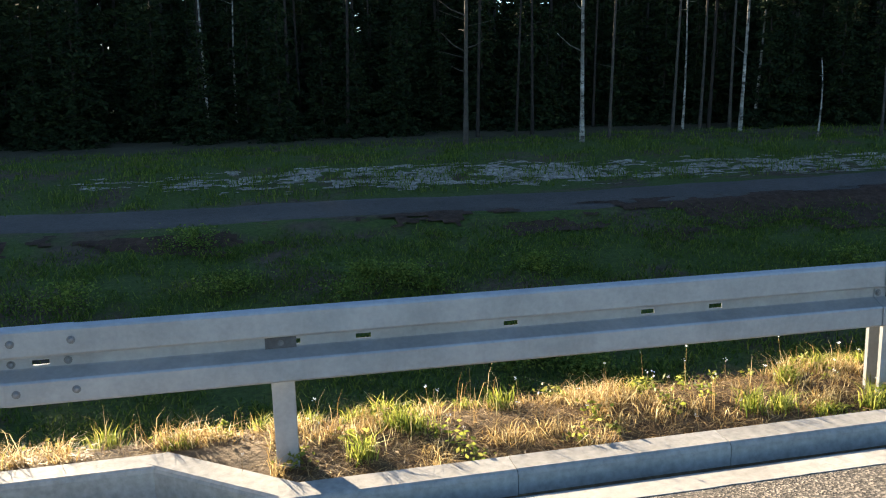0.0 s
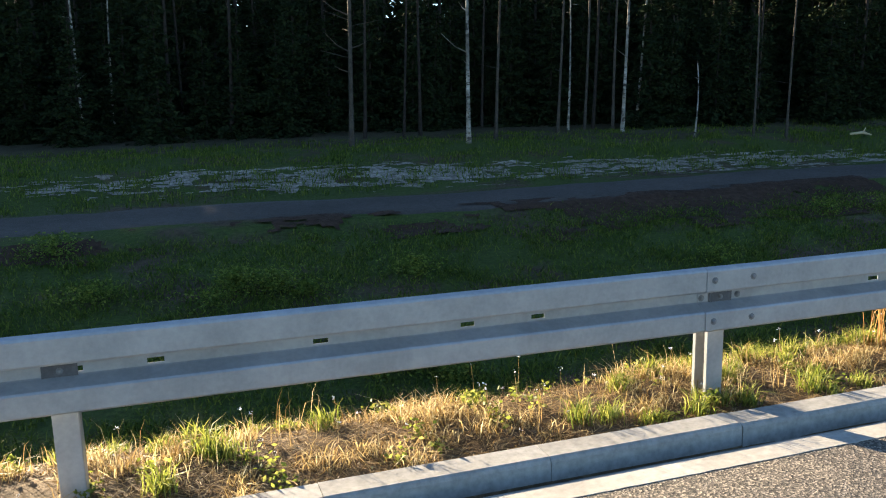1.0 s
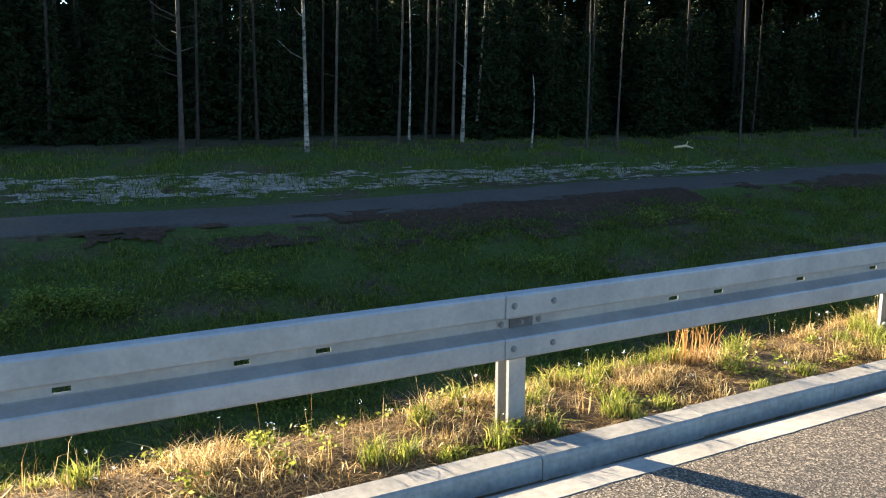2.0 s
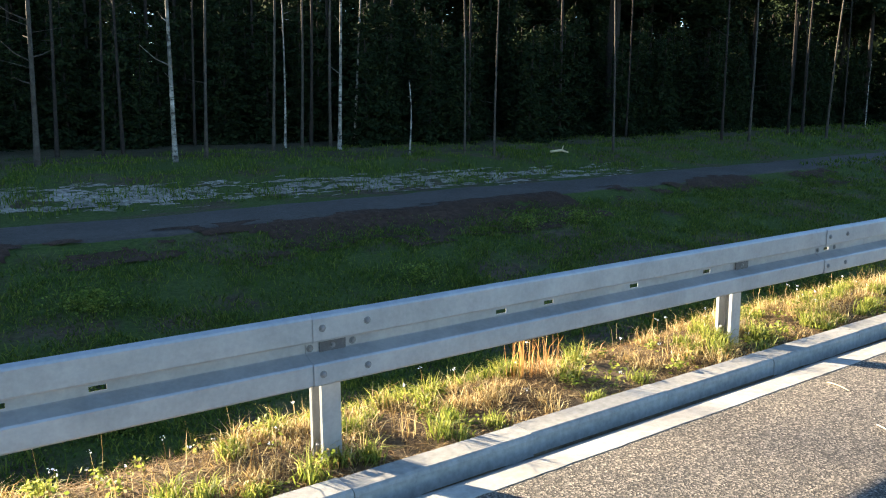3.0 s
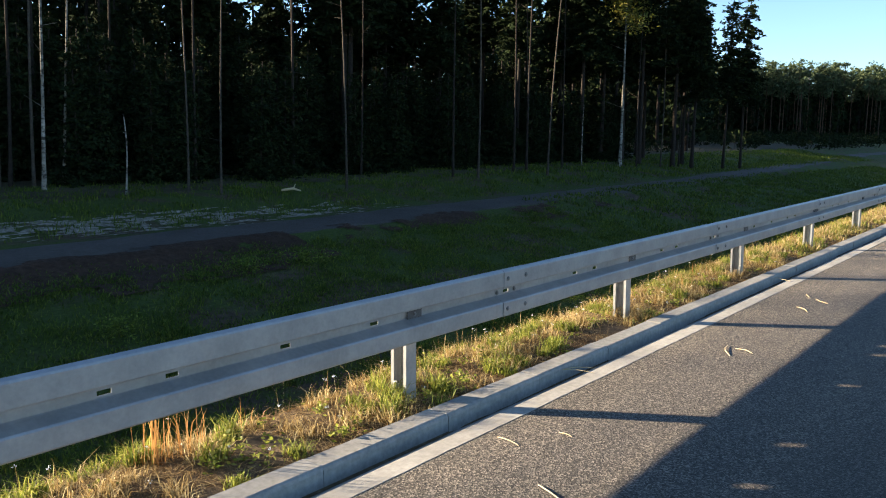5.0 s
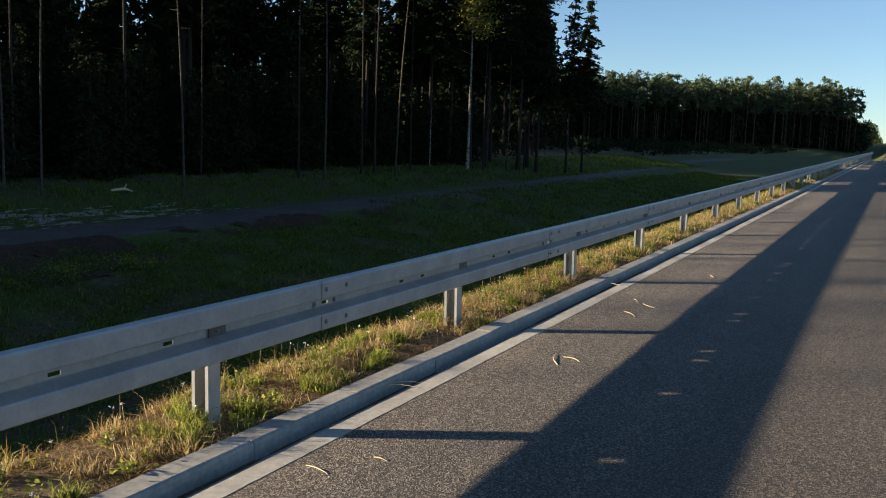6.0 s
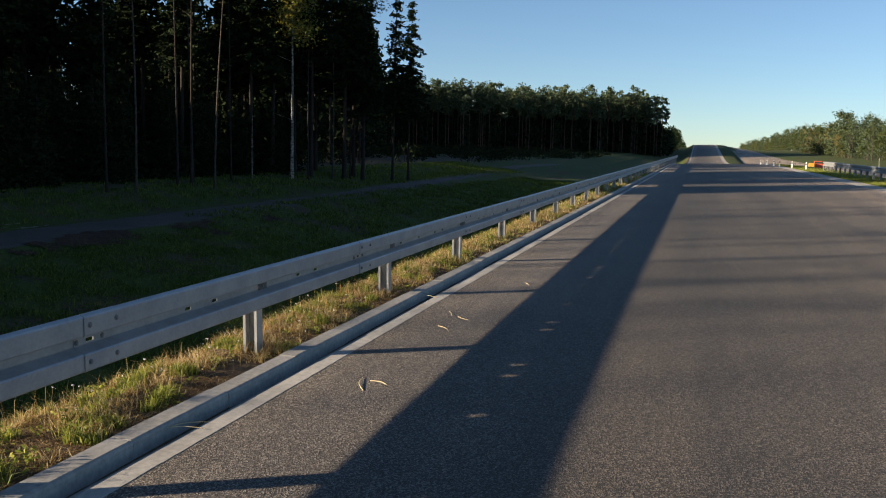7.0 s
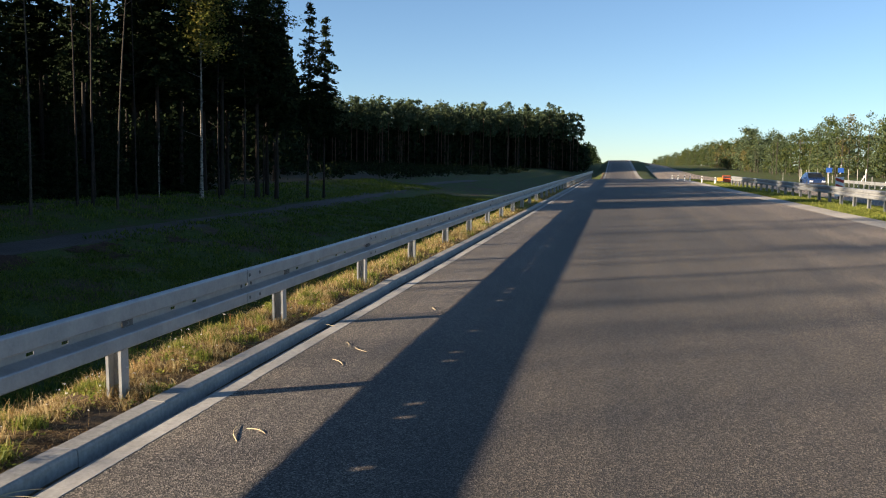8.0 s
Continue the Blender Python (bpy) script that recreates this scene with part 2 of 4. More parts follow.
# ---- the lie of the land ----
KERB_BACK = 3.42
PROFILE_Y = np.array([-400, -60, -29, -27, -25.2, -12.6, -12.2, -11.6, -8.6, -7.4, -6.6, -6.0, 0.0, 3.3, 3.40, 3.85, 4.1, 4.4, 6.6, 8.6, 10.6, 12.6, 14.1, 14.7, 15.0, 17.5, 18.0, 19.6, 22, 60, 400])
PROFILE_Z = np.array([1.5, 0.5, -0.3, -0.42, -0.45, -0.45, -0.42, 0.0, 0.22, 0.22, 0.22, 0.1, -0.15, -0.2, 0.055, 0.085, 0.06, -0.10, -1.42, -1.5, -1.3, -1.0, -0.85, -0.66, -0.63, -0.56, -0.45, -0.15, 0.0, 0.25, 0.5])


DIP_X = np.arange(0.0, 3001.0, 5.0)
DIP_Z = np.interp(DIP_X, [0, 112, 200, 285, 440, 520, 700, 3000], [0, 0, -2.6, -1.9, 3.6, 4.2, -2.0, -90.0])
for _ in range(3):
    DIP_Z[1:-1] = np.convolve(DIP_Z, np.ones(5) / 5, "same")[1:-1] * (DIP_X[1:-1] > 15) * (DIP_X[1:-1] < 2980) + DIP_Z[1:-1] * (DIP_X[1:-1] >= 2980)


def dip(x):
    return np.interp(np.asarray(x, dtype=float), DIP_X, DIP_Z)


def rise(x):
    """The height of the road's edge: a climb to a brow, a dip and a steeper climb to the crest."""
    return G * np.asarray(x, dtype=float) + dip(x)


def swerve(x):
    """How far the track and the wood's edge stand back."""
    return np.clip(np.asarray(x, dtype=float) - 40.0, 0, 60) * 0.08


def ground(x, y):
    x, y = np.asarray(x, dtype=float), np.asarray(y, dtype=float)
    yy = np.where(y > 9, 9 + np.maximum(y - 9 - swerve(x), (y - 9) * 0.35), y)
    inlet = np.clip((x + 2.9) / 0.3, 0, 1) * np.clip((0.02 - x - (y - 3.42) * 1.17) / 0.12, 0, 1) * ((y > 3.3) & (y < 3.84))
    apart = np.clip((np.maximum(-13.0 - y, y - 10.0)) / 14.0, 0, 1)
    return rise(x) - 0.75 * apart * np.minimum(dip(x), 3.0) + np.interp(yy, PROFILE_Y, PROFILE_Z) - 0.24 * inlet


def bumpy(x, y, s, k=0.0):
    return noise.noise(Vector((x * s, y * s, k)))


def sheet(name, xs, ys, mat, lift=0.0, rough=0.0, edge=None, sink=0.0):
    """Part of the land as a grid; edge(x) may shift the rows in y."""
    verts, faces = [], []
    for x in xs:
        dy = edge(x) if edge else 0.0
        for j, y in enumerate(ys):
            y2 = y + dy
            z = float(ground(x, y2)) + lift
            if rough:
                z += rough * (bumpy(x, y2, 0.9) + 0.5 * bumpy(x, y2, 2.7, 3.0))
            if j in (0, len(ys) - 1):
                z -= sink
            verts.append((x, y2, z))
    w = len(ys)
    for i in range(len(xs) - 1):
        for j in range(w - 1):
            faces.append((i * w + j, (i + 1) * w + j, (i + 1) * w + j + 1, i * w + j + 1))
    return mesh_of(name, verts, faces, mat, True)


def ground_mat():
    """Meadow, ditch, bare bank and forest floor: grass over soil."""
    m, t, b, c = start_mat("meadow_ground", 0.95)
    b.inputs["Specular IOR Level"].default_value = 0.15
    fine = noise_tex(t, c, 14.0, 5.0, 0.7)
    green = ramp(t, fine, [(0.3, (0.024, 0.040, 0.010)), (0.55, (0.050, 0.076, 0.017)), (0.75, (0.09, 0.112, 0.028))])
    earth = ramp(t, noise_tex(t, c, 7.0, 5.0, 0.7), [(0.3, (0.035, 0.026, 0.018)), (0.7, (0.10, 0.075, 0.05))])
    patch = ramp(t, noise_tex(t, c, 0.55, 4.0, 0.6), [(0.5, (0, 0, 0)), (0.62, (1, 1, 1))])
    t.links.new(mixed(t, patch, green, earth), b.inputs["Base Color"])
    bump(t, b, noise_tex(t, c, 22.0, 5.0, 0.7), 0.9, 0.04)
    return m


MEADOW = ground_mat()
xs = [-400, -250, -150, -90, -60, -40, -28] + [-20 + 0.8 * i for i in range(125)] + [82 + 3 * i for i in range(12)] + [118 + 5 * i for i in range(100)] + [630 + 40 * i for i in range(14)] + [1300, 1800, 2600]
ys = [-400, -200, -120, -80, -60, -45, -34, -26, -24, -21, -17, -13, -12.2, -11.6, -10.5, -9.4, -8.6, -8.0, -7.4, -6.9, -6.6, -6.0, -4, -2, 0, 2, 3.2] + [3.42, 3.6, 3.75, 3.88, 4.0, 4.12, 4.25, 4.4, 4.7, 5.0, 5.3] + [5.7 + 0.5 * i for i in range(31)] + [21.5 + 1.5 * i for i in range(8)] + [35, 38, 42, 47, 53, 60, 75, 100, 150, 250, 400]
tagged(new("ground", sheet("ground", xs, ys, MEADOW, 0.0, 0.03)), "grassy ditch and meadow floor running to the wood", "ground", kind="structure")

# the carriageway, with its fall towards the kerb
road_x = [-300, -100, -40] + [-20 + 2 * i for i in range(60)] + [105 + 5 * i for i in range(105)] + [640 + 40 * i for i in range(13)] + [1500]
verts, faces = [], []
road_y = [-6.3, -3, 0, 3.06]
for x in road_x:
    for y in road_y:
        verts.append((x, y, float(rise(x)) + 0.066 + 0.025 * (3.01 - y)))
    for y in (road_y[-1], road_y[0]):
        verts.append((x, y, float(rise(x)) - 0.12))
w = 6
for i in range(len(road_x) - 1):
    for j in range(w):
        k = (j + 1) % w
        faces.append((i * w + j, (i + 1) * w + j, (i + 1) * w + k, i * w + k))
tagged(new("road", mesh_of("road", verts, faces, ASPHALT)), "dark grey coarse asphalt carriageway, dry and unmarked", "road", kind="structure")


def slope_pose(x, y, z):
    """A pose on the climbing road, z above the road's edge line."""
    return Matrix.Translation((x, y, float(rise(x)) + z)) @ Matrix.Rotation(-math.atan(float(rise(x + 1) - rise(x))), 4, "Y")


# ---- track, sand, verge and bare bank ----
def patches(name, x0, x1, y0, y1, step, mat, limit, sx, sy, lift, seed, rough=0.03, weight=None):
    """Scattered patches of ground: cells kept where the noise is high."""
    nx, ny = int((x1 - x0) / step), int((y1 - y0) / step)
    verts, faces, at = [], [], {}

    def corner(i, j):
        if (i, j) not in at:
            x = x0 + i * step + 0.45 * step * bumpy(i, j, 0.9, seed)
            y = y0 + j * step + 0.45 * step * bumpy(i, j, 0.9, seed + 5)
            at[i, j] = len(verts)
            verts.append((x, y, float(ground(x, y)) + lift + rough * bumpy(x, y, 3.0, seed)))
        return at[i, j]

    for i in range(nx):
        for j in range(ny):
            x, y = x0 + (i + 0.5) * step, y0 + (j + 0.5) * step
            edge = 1.0 - abs((j + 0.5) / ny * 2 - 1) ** 2
            v = noise.noise(Vector((x * sx, y * sy, seed))) + 0.55 * noise.noise(Vector((x * sx * 3.3, y * sy * 2.6, seed + 2)))
            if v + (weight(x, y) if weight else 0.55 * edge - 0.3) > limit:
                faces.append((corner(i, j), corner(i + 1, j), corner(i + 1, j + 1), corner(i, j + 1)))
    return mesh_of(name, verts, faces, mat, True)


fine_x = [-22 + 0.5 * i for i in range(190)] + [73 + 3 * i for i in range(20)]
tagged(new("track", sheet("track", fine_x, [14.6, 14.85] + [15.1 + 0.28 * i for i in range(6)] + [16.8], TRACK, 0.02, 0.02, lambda x: float(swerve(x)) + 0.25 * bumpy(x, 0, 0.25) + 0.12 * bumpy(x, 0, 1.3) + 0.9 * max(0.0, min(1.0, (6 - x) / 12)), 0.09)), "grey gravel service track in the shade of the wood", "track", kind="structure")
def sand_weight(x, y):
    """Sand lies in a belt that nears the track, thick in two stretches."""
    off = abs(y - (18.85 - 0.078 * x)) / 0.75
    thick = float(np.interp(x, [-6, -1, 1, 3, 7, 8.3, 9.3, 11, 14, 17, 20, 23], [-0.5, -0.2, 0.15, 0.28, 0.30, 0.0, -0.05, 0.15, 0.18, 0.10, -0.2, -0.5]))
    return thick + 0.45 * (1 - off * off)


def bank_weight(x, y):
    """Bare earth breaks out of the bank below the track and ends abruptly."""
    low, high = (13.2 if 8 < x < 15.3 else 14.0), 15.0
    inside = min(y - low, high - y) / 0.5
    thick = float(np.interp(x, [-4, 0, 5, 9, 15.2, 15.6, 22, 30], [0.0, 0.15, 0.2, 0.45, 0.5, 0.05, 0.05, -0.2]))
    return thick + 0.3 * max(-2.0, min(1.0, inside))


tagged(new("sand", patches("sand", -4, 22, 16.6, 19.7, 0.05, SAND, 0.36, 1.1, 5.5, 0.012, 4.0, 0.02, sand_weight)), "broken patches of pale sand along the gravel track", "sand", kind="stuff")
tagged(new("bare_bank", patches("bare_bank", -4, 30, 12.7, 15.1, 0.1, DARK_SOIL, 0.28, 0.5, 1.0, 0.03, 11.0, 0.03, bank_weight)), "dark bare earth bank below the gravel track", "earth", kind="stuff")
tagged(new("verge", sheet("verge", [-16 + 0.12 * i for i in range(590)] + [56 + 3 * i for i in range(85)], [3.415 + 0.06 * i for i in range(16)], SOIL, 0.012, 0.012)), "earth verge with dry litter behind the kerb", "verge", kind="structure")
tagged(new("forest_floor", sheet("forest_floor", fine_x, [20.2 + 0.8 * i for i in range(28)], LITTER, 0.04, 0.03, lambda x: float(swerve(x)) + 0.8 * bumpy(x, 3, 0.3) + 2.4 * max(0.0, min(1.0, (13 - x) / 4)), 0.12)), "brown forest floor under the trees", "forest floor", kind="structure")

# shoulder and far carriageway on the other side
GRAVEL = plain_mat("pale_gravel", [(0.3, (0.30, 0.275, 0.235)), (0.7, (0.46, 0.425, 0.375))], 14.0, 0.95, 0.0, 50.0, 0.012, 0.6, 0.2)
tagged(new("shoulder", sheet("shoulder", road_x, [-7.3, -6.9, -6.5, -6.28], GRAVEL, 0.055)), "pale gravel shoulder beside the asphalt", "shoulder", kind="structure")
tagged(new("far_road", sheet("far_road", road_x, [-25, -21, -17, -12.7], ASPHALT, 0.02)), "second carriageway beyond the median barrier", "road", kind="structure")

# ---- kerb and gutter ----
def kerb_stone(length):
    bm = bmesh.new()
    out = [(-0.155, -0.34), (-0.148, 0.088), (-0.142, 0.102), (-0.128, 0.110), (-0.004, 0.113), (0.0, 0.108), (0.0, -0.34)]
    bar(bm, 0.0015, length - 0.0015, out)
    me = bpy.data.meshes.new("kerb_stone")
    bm.to_mesh(me)
    bm.free()
    me.materials.append(CONCRETE)
    return me


kerb = thing("kerb", Matrix(), "grey concrete kerb stones along the verge", "kerb", kind="structure")
stone = kerb_stone(1.0)
rng = random.Random(5)
for i in range(210):
    o = part("kerb_stone", stone, None, kerb)
    o.matrix_basis = slope_pose(0.03 + i, 3.42 + rng.uniform(-0.004, 0.004), rng.uniform(-0.003, 0.003))
far_stone = kerb_stone(10.0)
for x in range(210, 500, 10):
    o = part("kerb_run", far_stone, None, kerb)
    o.matrix_basis = slope_pose(x + 0.12, 3.42, 0)
# the inlet of the drain: the kerb steps back and runs on behind
turn_len = math.hypot(0.58, 0.487)
o = part("kerb_stone", kerb_stone(turn_len), None, kerb, "angled kerb stone at the drain inlet")
o.matrix_basis = slope_pose(-0.45, 3.895, 0.002) @ Matrix.Rotation(-math.atan2(0.47, 0.56), 4, "Z")
for i in range(2):
    o = part("kerb_stone", stone, None, kerb)
    o.matrix_basis = slope_pose(-1.45 - i, 3.89, 0)
o = part("kerb_stone", kerb_stone(turn_len), None, kerb, "angled kerb stone at the drain inlet")
o.matrix_basis = slope_pose(-3.0, 3.44, 0) @ Matrix.Rotation(math.atan2(0.47, 0.56), 4, "Z")
for i in range(12):
    o = part("kerb_stone", stone, None, kerb)
    o.matrix_basis = slope_pose(-4.0 - i, 3.42, 0)

gx = [-16 + 0.06 * i for i in range(1300)] + [62 + i for i in range(100)] + [162 + 15 * i for i in range(40)]
verts, faces = [], []
for x in gx:
    back = 3.275
    ragged = 2.993 + 0.004 * bumpy(x, 0, 2.0, 7.0) + 0.007 * bumpy(x, 0, 19.0, 9.0)
    z = float(rise(x))
    verts += [(x, ragged, z + 0.05), (x, ragged + 0.003, z + 0.0690), (x, 3.125, z + 0.066), (x, 3.20, z + 0.030), (x, back - 0.04, z + 0.002), (x, back, z - 0.010)]
for i in range(len(gx) - 1):
    for j in range(5):
        faces.append((i * 6 + j, (i + 1) * 6 + j, (i + 1) * 6 + j + 1, i * 6 + j + 1))
tagged(new("gutter", mesh_of("gutter", verts, faces, STRIP)), "pale concrete gutter strip between asphalt and kerb", "gutter", kind="structure")
verts, faces = [], []
for i, x in enumerate(gx):
    if -1 < x < 60:
        wide = max(0.002, 0.010 + 0.075 * bumpy(x, 0, 0.5, 21.0) + 0.012 * bumpy(x, 0, 5.0, 23.0))
        z = float(rise(x)) - 0.006
        verts += [(x, 3.272 - wide, z + 0.3 * wide), (x, 3.272 - wide * 0.5, z + 0.15 * wide + 0.005), (x, 3.274, z + 0.012)]
for i in range(len(verts) // 3 - 1):
    for j in range(2):
        faces.append((i * 3 + j, i * 3 + 3 + j, i * 3 + 4 + j, i * 3 + 1 + j))
tagged(new("gutter_dirt", mesh_of("gutter_dirt", verts, faces, SOIL)), "dark washed-in dirt along the foot of the kerb", "dirt", kind="stuff")
bm = bmesh.new()
box(bm, -3.1, 0.1, 3.27, 3.86, -0.3, -0.10)
tagged(part("inlet_floor", bm, SOIL, None), "earth-filled drain inlet floor behind the gutter", "drain", kind="structure").matrix_basis = slope_pose(0, 0, 0)

# ---- the steel guardrail ----
WAVE = [(0.012, 0.0), (0.0, 0.010), (0.0, 0.096), (0.006, 0.104), (0.067, 0.132), (0.074, 0.138), (0.074, 0.148), (0.074, 0.169), (0.074, 0.180), (0.068, 0.187), (0.006, 0.201), (0.0, 0.210), (0.0, 0.306), (0.006, 0.316), (0.03, 0.325)]
SLOT_ROW = 6
SLOTS = [0.13, 1.11, 1.44, 2.11, 2.78, 3.13, 4.13]


def rail_mesh(length=4.28, holes=True, wide=()):
    """A pressed steel beam, 3 mm thick, with its slots cut through."""
    cuts = [(s - h, s + h) for s in SLOTS for h in (0.058 if any(abs(s - w) < 0.12 for w in wide) else 0.033,)]
    if not holes:
        cuts = []
    stations = sorted({0.0, length, *[v for c in cuts for v in c]})
    thick = 0.003
    prof = [Vector((0, y, z)) for y, z in WAVE]
    inner = []
    for i, p in enumerate(prof):
        d = prof[min(i + 1, len(prof) - 1)] - prof[max(i - 1, 0)]
        n = Vector((0, d.z, -d.y)).normalized()
        inner.append(p + n * thick)
    verts, faces = [], []
    n = len(prof)
    for x in stations:
        for p in (*prof, *inner):
            verts.append((x, p.y, p.z))
    w = 2 * n

    def open_at(i):
        mid = (stations[i] + stations[i + 1]) / 2
        return any(a < mid < b for a, b in cuts)

    for i in range(len(stations) - 1):
        for j in range(n - 1):
            if j == SLOT_ROW and open_at(i):
                a, b = i * w, (i + 1) * w
                faces += [(a + j, a + n + j, b + n + j, b + j), (a + j + 1, b + j + 1, b + n + j + 1, a + n + j + 1),
                          (a + j, a + j + 1, a + n + j + 1, a + n + j), (b + j, b + n + j, b + n + j + 1, b + j + 1)]
                continue
            a, b = i * w, (i + 1) * w
            faces += [(a + j, a + j + 1, b + j + 1, b + j), (a + n + j, b + n + j, b + n + j + 1, a + n + j + 1)]
        a, b = i * w, (i + 1) * w
        faces += [(a, b, b + n, a + n), (a + n - 1, a + w - 1, b + w - 1, b + n - 1)]
    for a, flip in ((0, 1), ((len(stations) - 1) * w, 0)):
        for j in range(n - 1):
            q = (a + j, a + n + j, a + n + j + 1, a + j + 1)
            faces.append(q if flip else q[::-1])
    return mesh_of("beam", verts, faces, STEEL)


def post_mesh(height):
    """A cold-formed C post, open towards -x, with turned-in lips."""
    t = 0.005
    outer = [(0.0, 0.022), (0.0, 0.0), (0.095, 0.0), (0.1, 0.005), (0.1, 0.115), (0.095, 0.12), (0.0, 0.12), (0.0, 0.098)]
    inner = [(t, 0.098), (t, 0.12 - t), (0.1 - t, 0.12 - t), (0.1 - t, t), (t, t), (t, 0.022)]
    loop = outer + inner
    bm = bmesh.new()
    a = [bm.verts.new((x, y, -0.35)) for x, y in loop]
    b = [bm.verts.new((x, y, height)) for x, y in loop]
    for i in range(len(loop)):
        k = (i + 1) % len(loop)
        bm.faces.new((a[i], a[k], b[k], b[i]))
    bm.faces.new(b)
    bmesh.ops.recalc_face_normals(bm, faces=bm.faces[:])
    me = bpy.data.meshes.new("post")
    bm.to_mesh(me)
    bm.free()
    me.materials.append(STEEL)
    return me


def bolt_mesh():
    """A domed bolt head on its washer, facing -y."""
    bm = bmesh.new()
    rings = [(0.017, 0.0), (0.017, -0.003), (0.012, -0.0035), (0.011, -0.008), (0.006, -0.011)]
    rows = [[bm.verts.new((r * math.cos(k * math.pi / 5), y, r * math.sin(k * math.pi / 5))) for k in range(10)] for r, y in rings]
    for p, q in zip(rows, rows[1:]):
        for k in range(10):
            bm.faces.new((p[k], p[(k + 1) % 10], q[(k + 1) % 10], q[k]))
    bm.faces.new(rows[-1])
    bmesh.ops.recalc_face_normals(bm, faces=bm.faces[:])
    me = bpy.data.meshes.new("bolt")
    bm.to_mesh(me)
    bm.free()
    me.materials.append(STEEL_DARK)
    return me


RAIL_Y, RAIL_Z, JOINT = 3.55, 0.482, 3.0
guardrail = thing("guardrail", slope_pose(0, RAIL_Y, 0), "galvanised steel guardrail with two-wave beam on C posts", "guardrail")
beams = [rail_mesh(4.28, True, [w for w in ((3 * m + 0.13 - JOINT - 4 * k) for m in range(-9, 12)) if -0.1 < w < 4.25]) for k in range(3)]
post, bolt = post_mesh(0.66), bolt_mesh()
plain_beam = rail_mesh(4.28, False)
rng = random.Random(8)


def lift(x):
    """The rail's own slight sag against the straight climb."""
    return float(np.interp(x, [-13, -1, 3, 7, 11, 19], [0.06, 0.035, 0.005, -0.010, -0.018, -0.018]))


for k in range(-4, 34):
    x = JOINT + 4 * k
    o = part("beam", beams[k % 3] if k < 16 else plain_beam, None, guardrail)
    o.matrix_basis = Matrix.Translation((x, -0.006, RAIL_Z + lift(x))) @ Matrix.Rotation(0.0014, 4, "Z") @ Matrix.Rotation(-math.atan((lift(x + 4) - lift(x)) / 4), 4, "Y")
    if k < 12:
        for bx, by, bz in ((0.045, 0.0, 0.262), (0.27, 0.0, 0.262), (0.045, 0.0, 0.055), (0.27, 0.0, 0.055), (0.02, 0.074, 0.158), (0.235, 0.074, 0.158)):
            b = part("bolt", bolt, None, guardrail)
            b.matrix_basis = Matrix.Translation((x + bx, -0.0055 + by, RAIL_Z + lift(x) + bz))
for k in range(-4, 46):
    o = part("post", post, None, guardrail)
    o.matrix_basis = Matrix.Translation(((0.035 if k == 0 else 0.08) + 3 * k, 0.084, 0)) @ Matrix.Rotation(rng.uniform(-0.012, 0.012), 4, "X") @ Matrix.Rotation(rng.uniform(-0.01, 0.01), 4, "Y")

# dark washer plates over the slots at the posts
spacer = bpy.data.meshes.new("spacer")
bm = box(bmesh.new(), -0.066, 0.066, -0.003, 0.003, -0.024, 0.024, 0.001)
bm.to_mesh(spacer)
bm.free()
spacer.materials.append(PLATE)
for k in range(-1, 14):
    x = (0.035 if k == 0 else 0.08) + 3 * k + 0.05
    o = part("spacer", spacer, None, guardrail, "dark steel washer plate over the slot")
    o.matrix_basis = Matrix.Translation((x, 0.0635, RAIL_Z + lift(x) + 0.158)) @ Matrix.Rotation(-math.atan((lift(x + 1) - lift(x - 1)) / 2), 4, "Y")
    b = part("bolt", bolt, None, guardrail)
    b.matrix_basis = Matrix.Translation((x, 0.0605, RAIL_Z + lift(x) + 0.158)) @ Matrix.Scale(0.8, 4)

# ---- grass ----
def blades(n, place, seed, lean=0.5, sides=3, h=(0.05, 0.15), w=(0.003, 0.006)):
    """Bent blades, two faces each (quad and tip), as an array of triangles."""
    r = np.random.RandomState(seed)
    x, y, scale = place(r, n)
    n = len(x)
    z = ground(x, y)
    z = z + 0.012
    hh = r.uniform(*h, n) * scale
    ww = r.uniform(*w, n)
    a = r.uniform(0, 2 * np.pi, n)
    la = r.uniform(0, 2 * np.pi, n)
    le = hh * lean * r.uniform(0.1, 1.2, n)
    base = np.stack([x, y, z], 1)
    side = np.stack([np.cos(a), np.sin(a), np.zeros(n)], 1) * ww[:, None]
    drift = np.stack([np.cos(la), np.sin(la), np.zeros(n)], 1) * le[:, None]
    up = np.stack([np.zeros(n), np.zeros(n), hh], 1)
    mid = base + drift * 0.32 + up * 0.62
    tip = base + drift + up * (1 - 0.25 * (le / hh)[:, None].clip(0, 1))
    tri = np.stack([np.stack([base - side, base + side, mid + side * 0.8], 1), np.stack([base - side, mid + side * 0.8, mid - side * 0.8], 1), np.stack([mid - side * 0.8, mid + side * 0.8, tip], 1)], 1)
    return tri.reshape(-1, 3, 3)


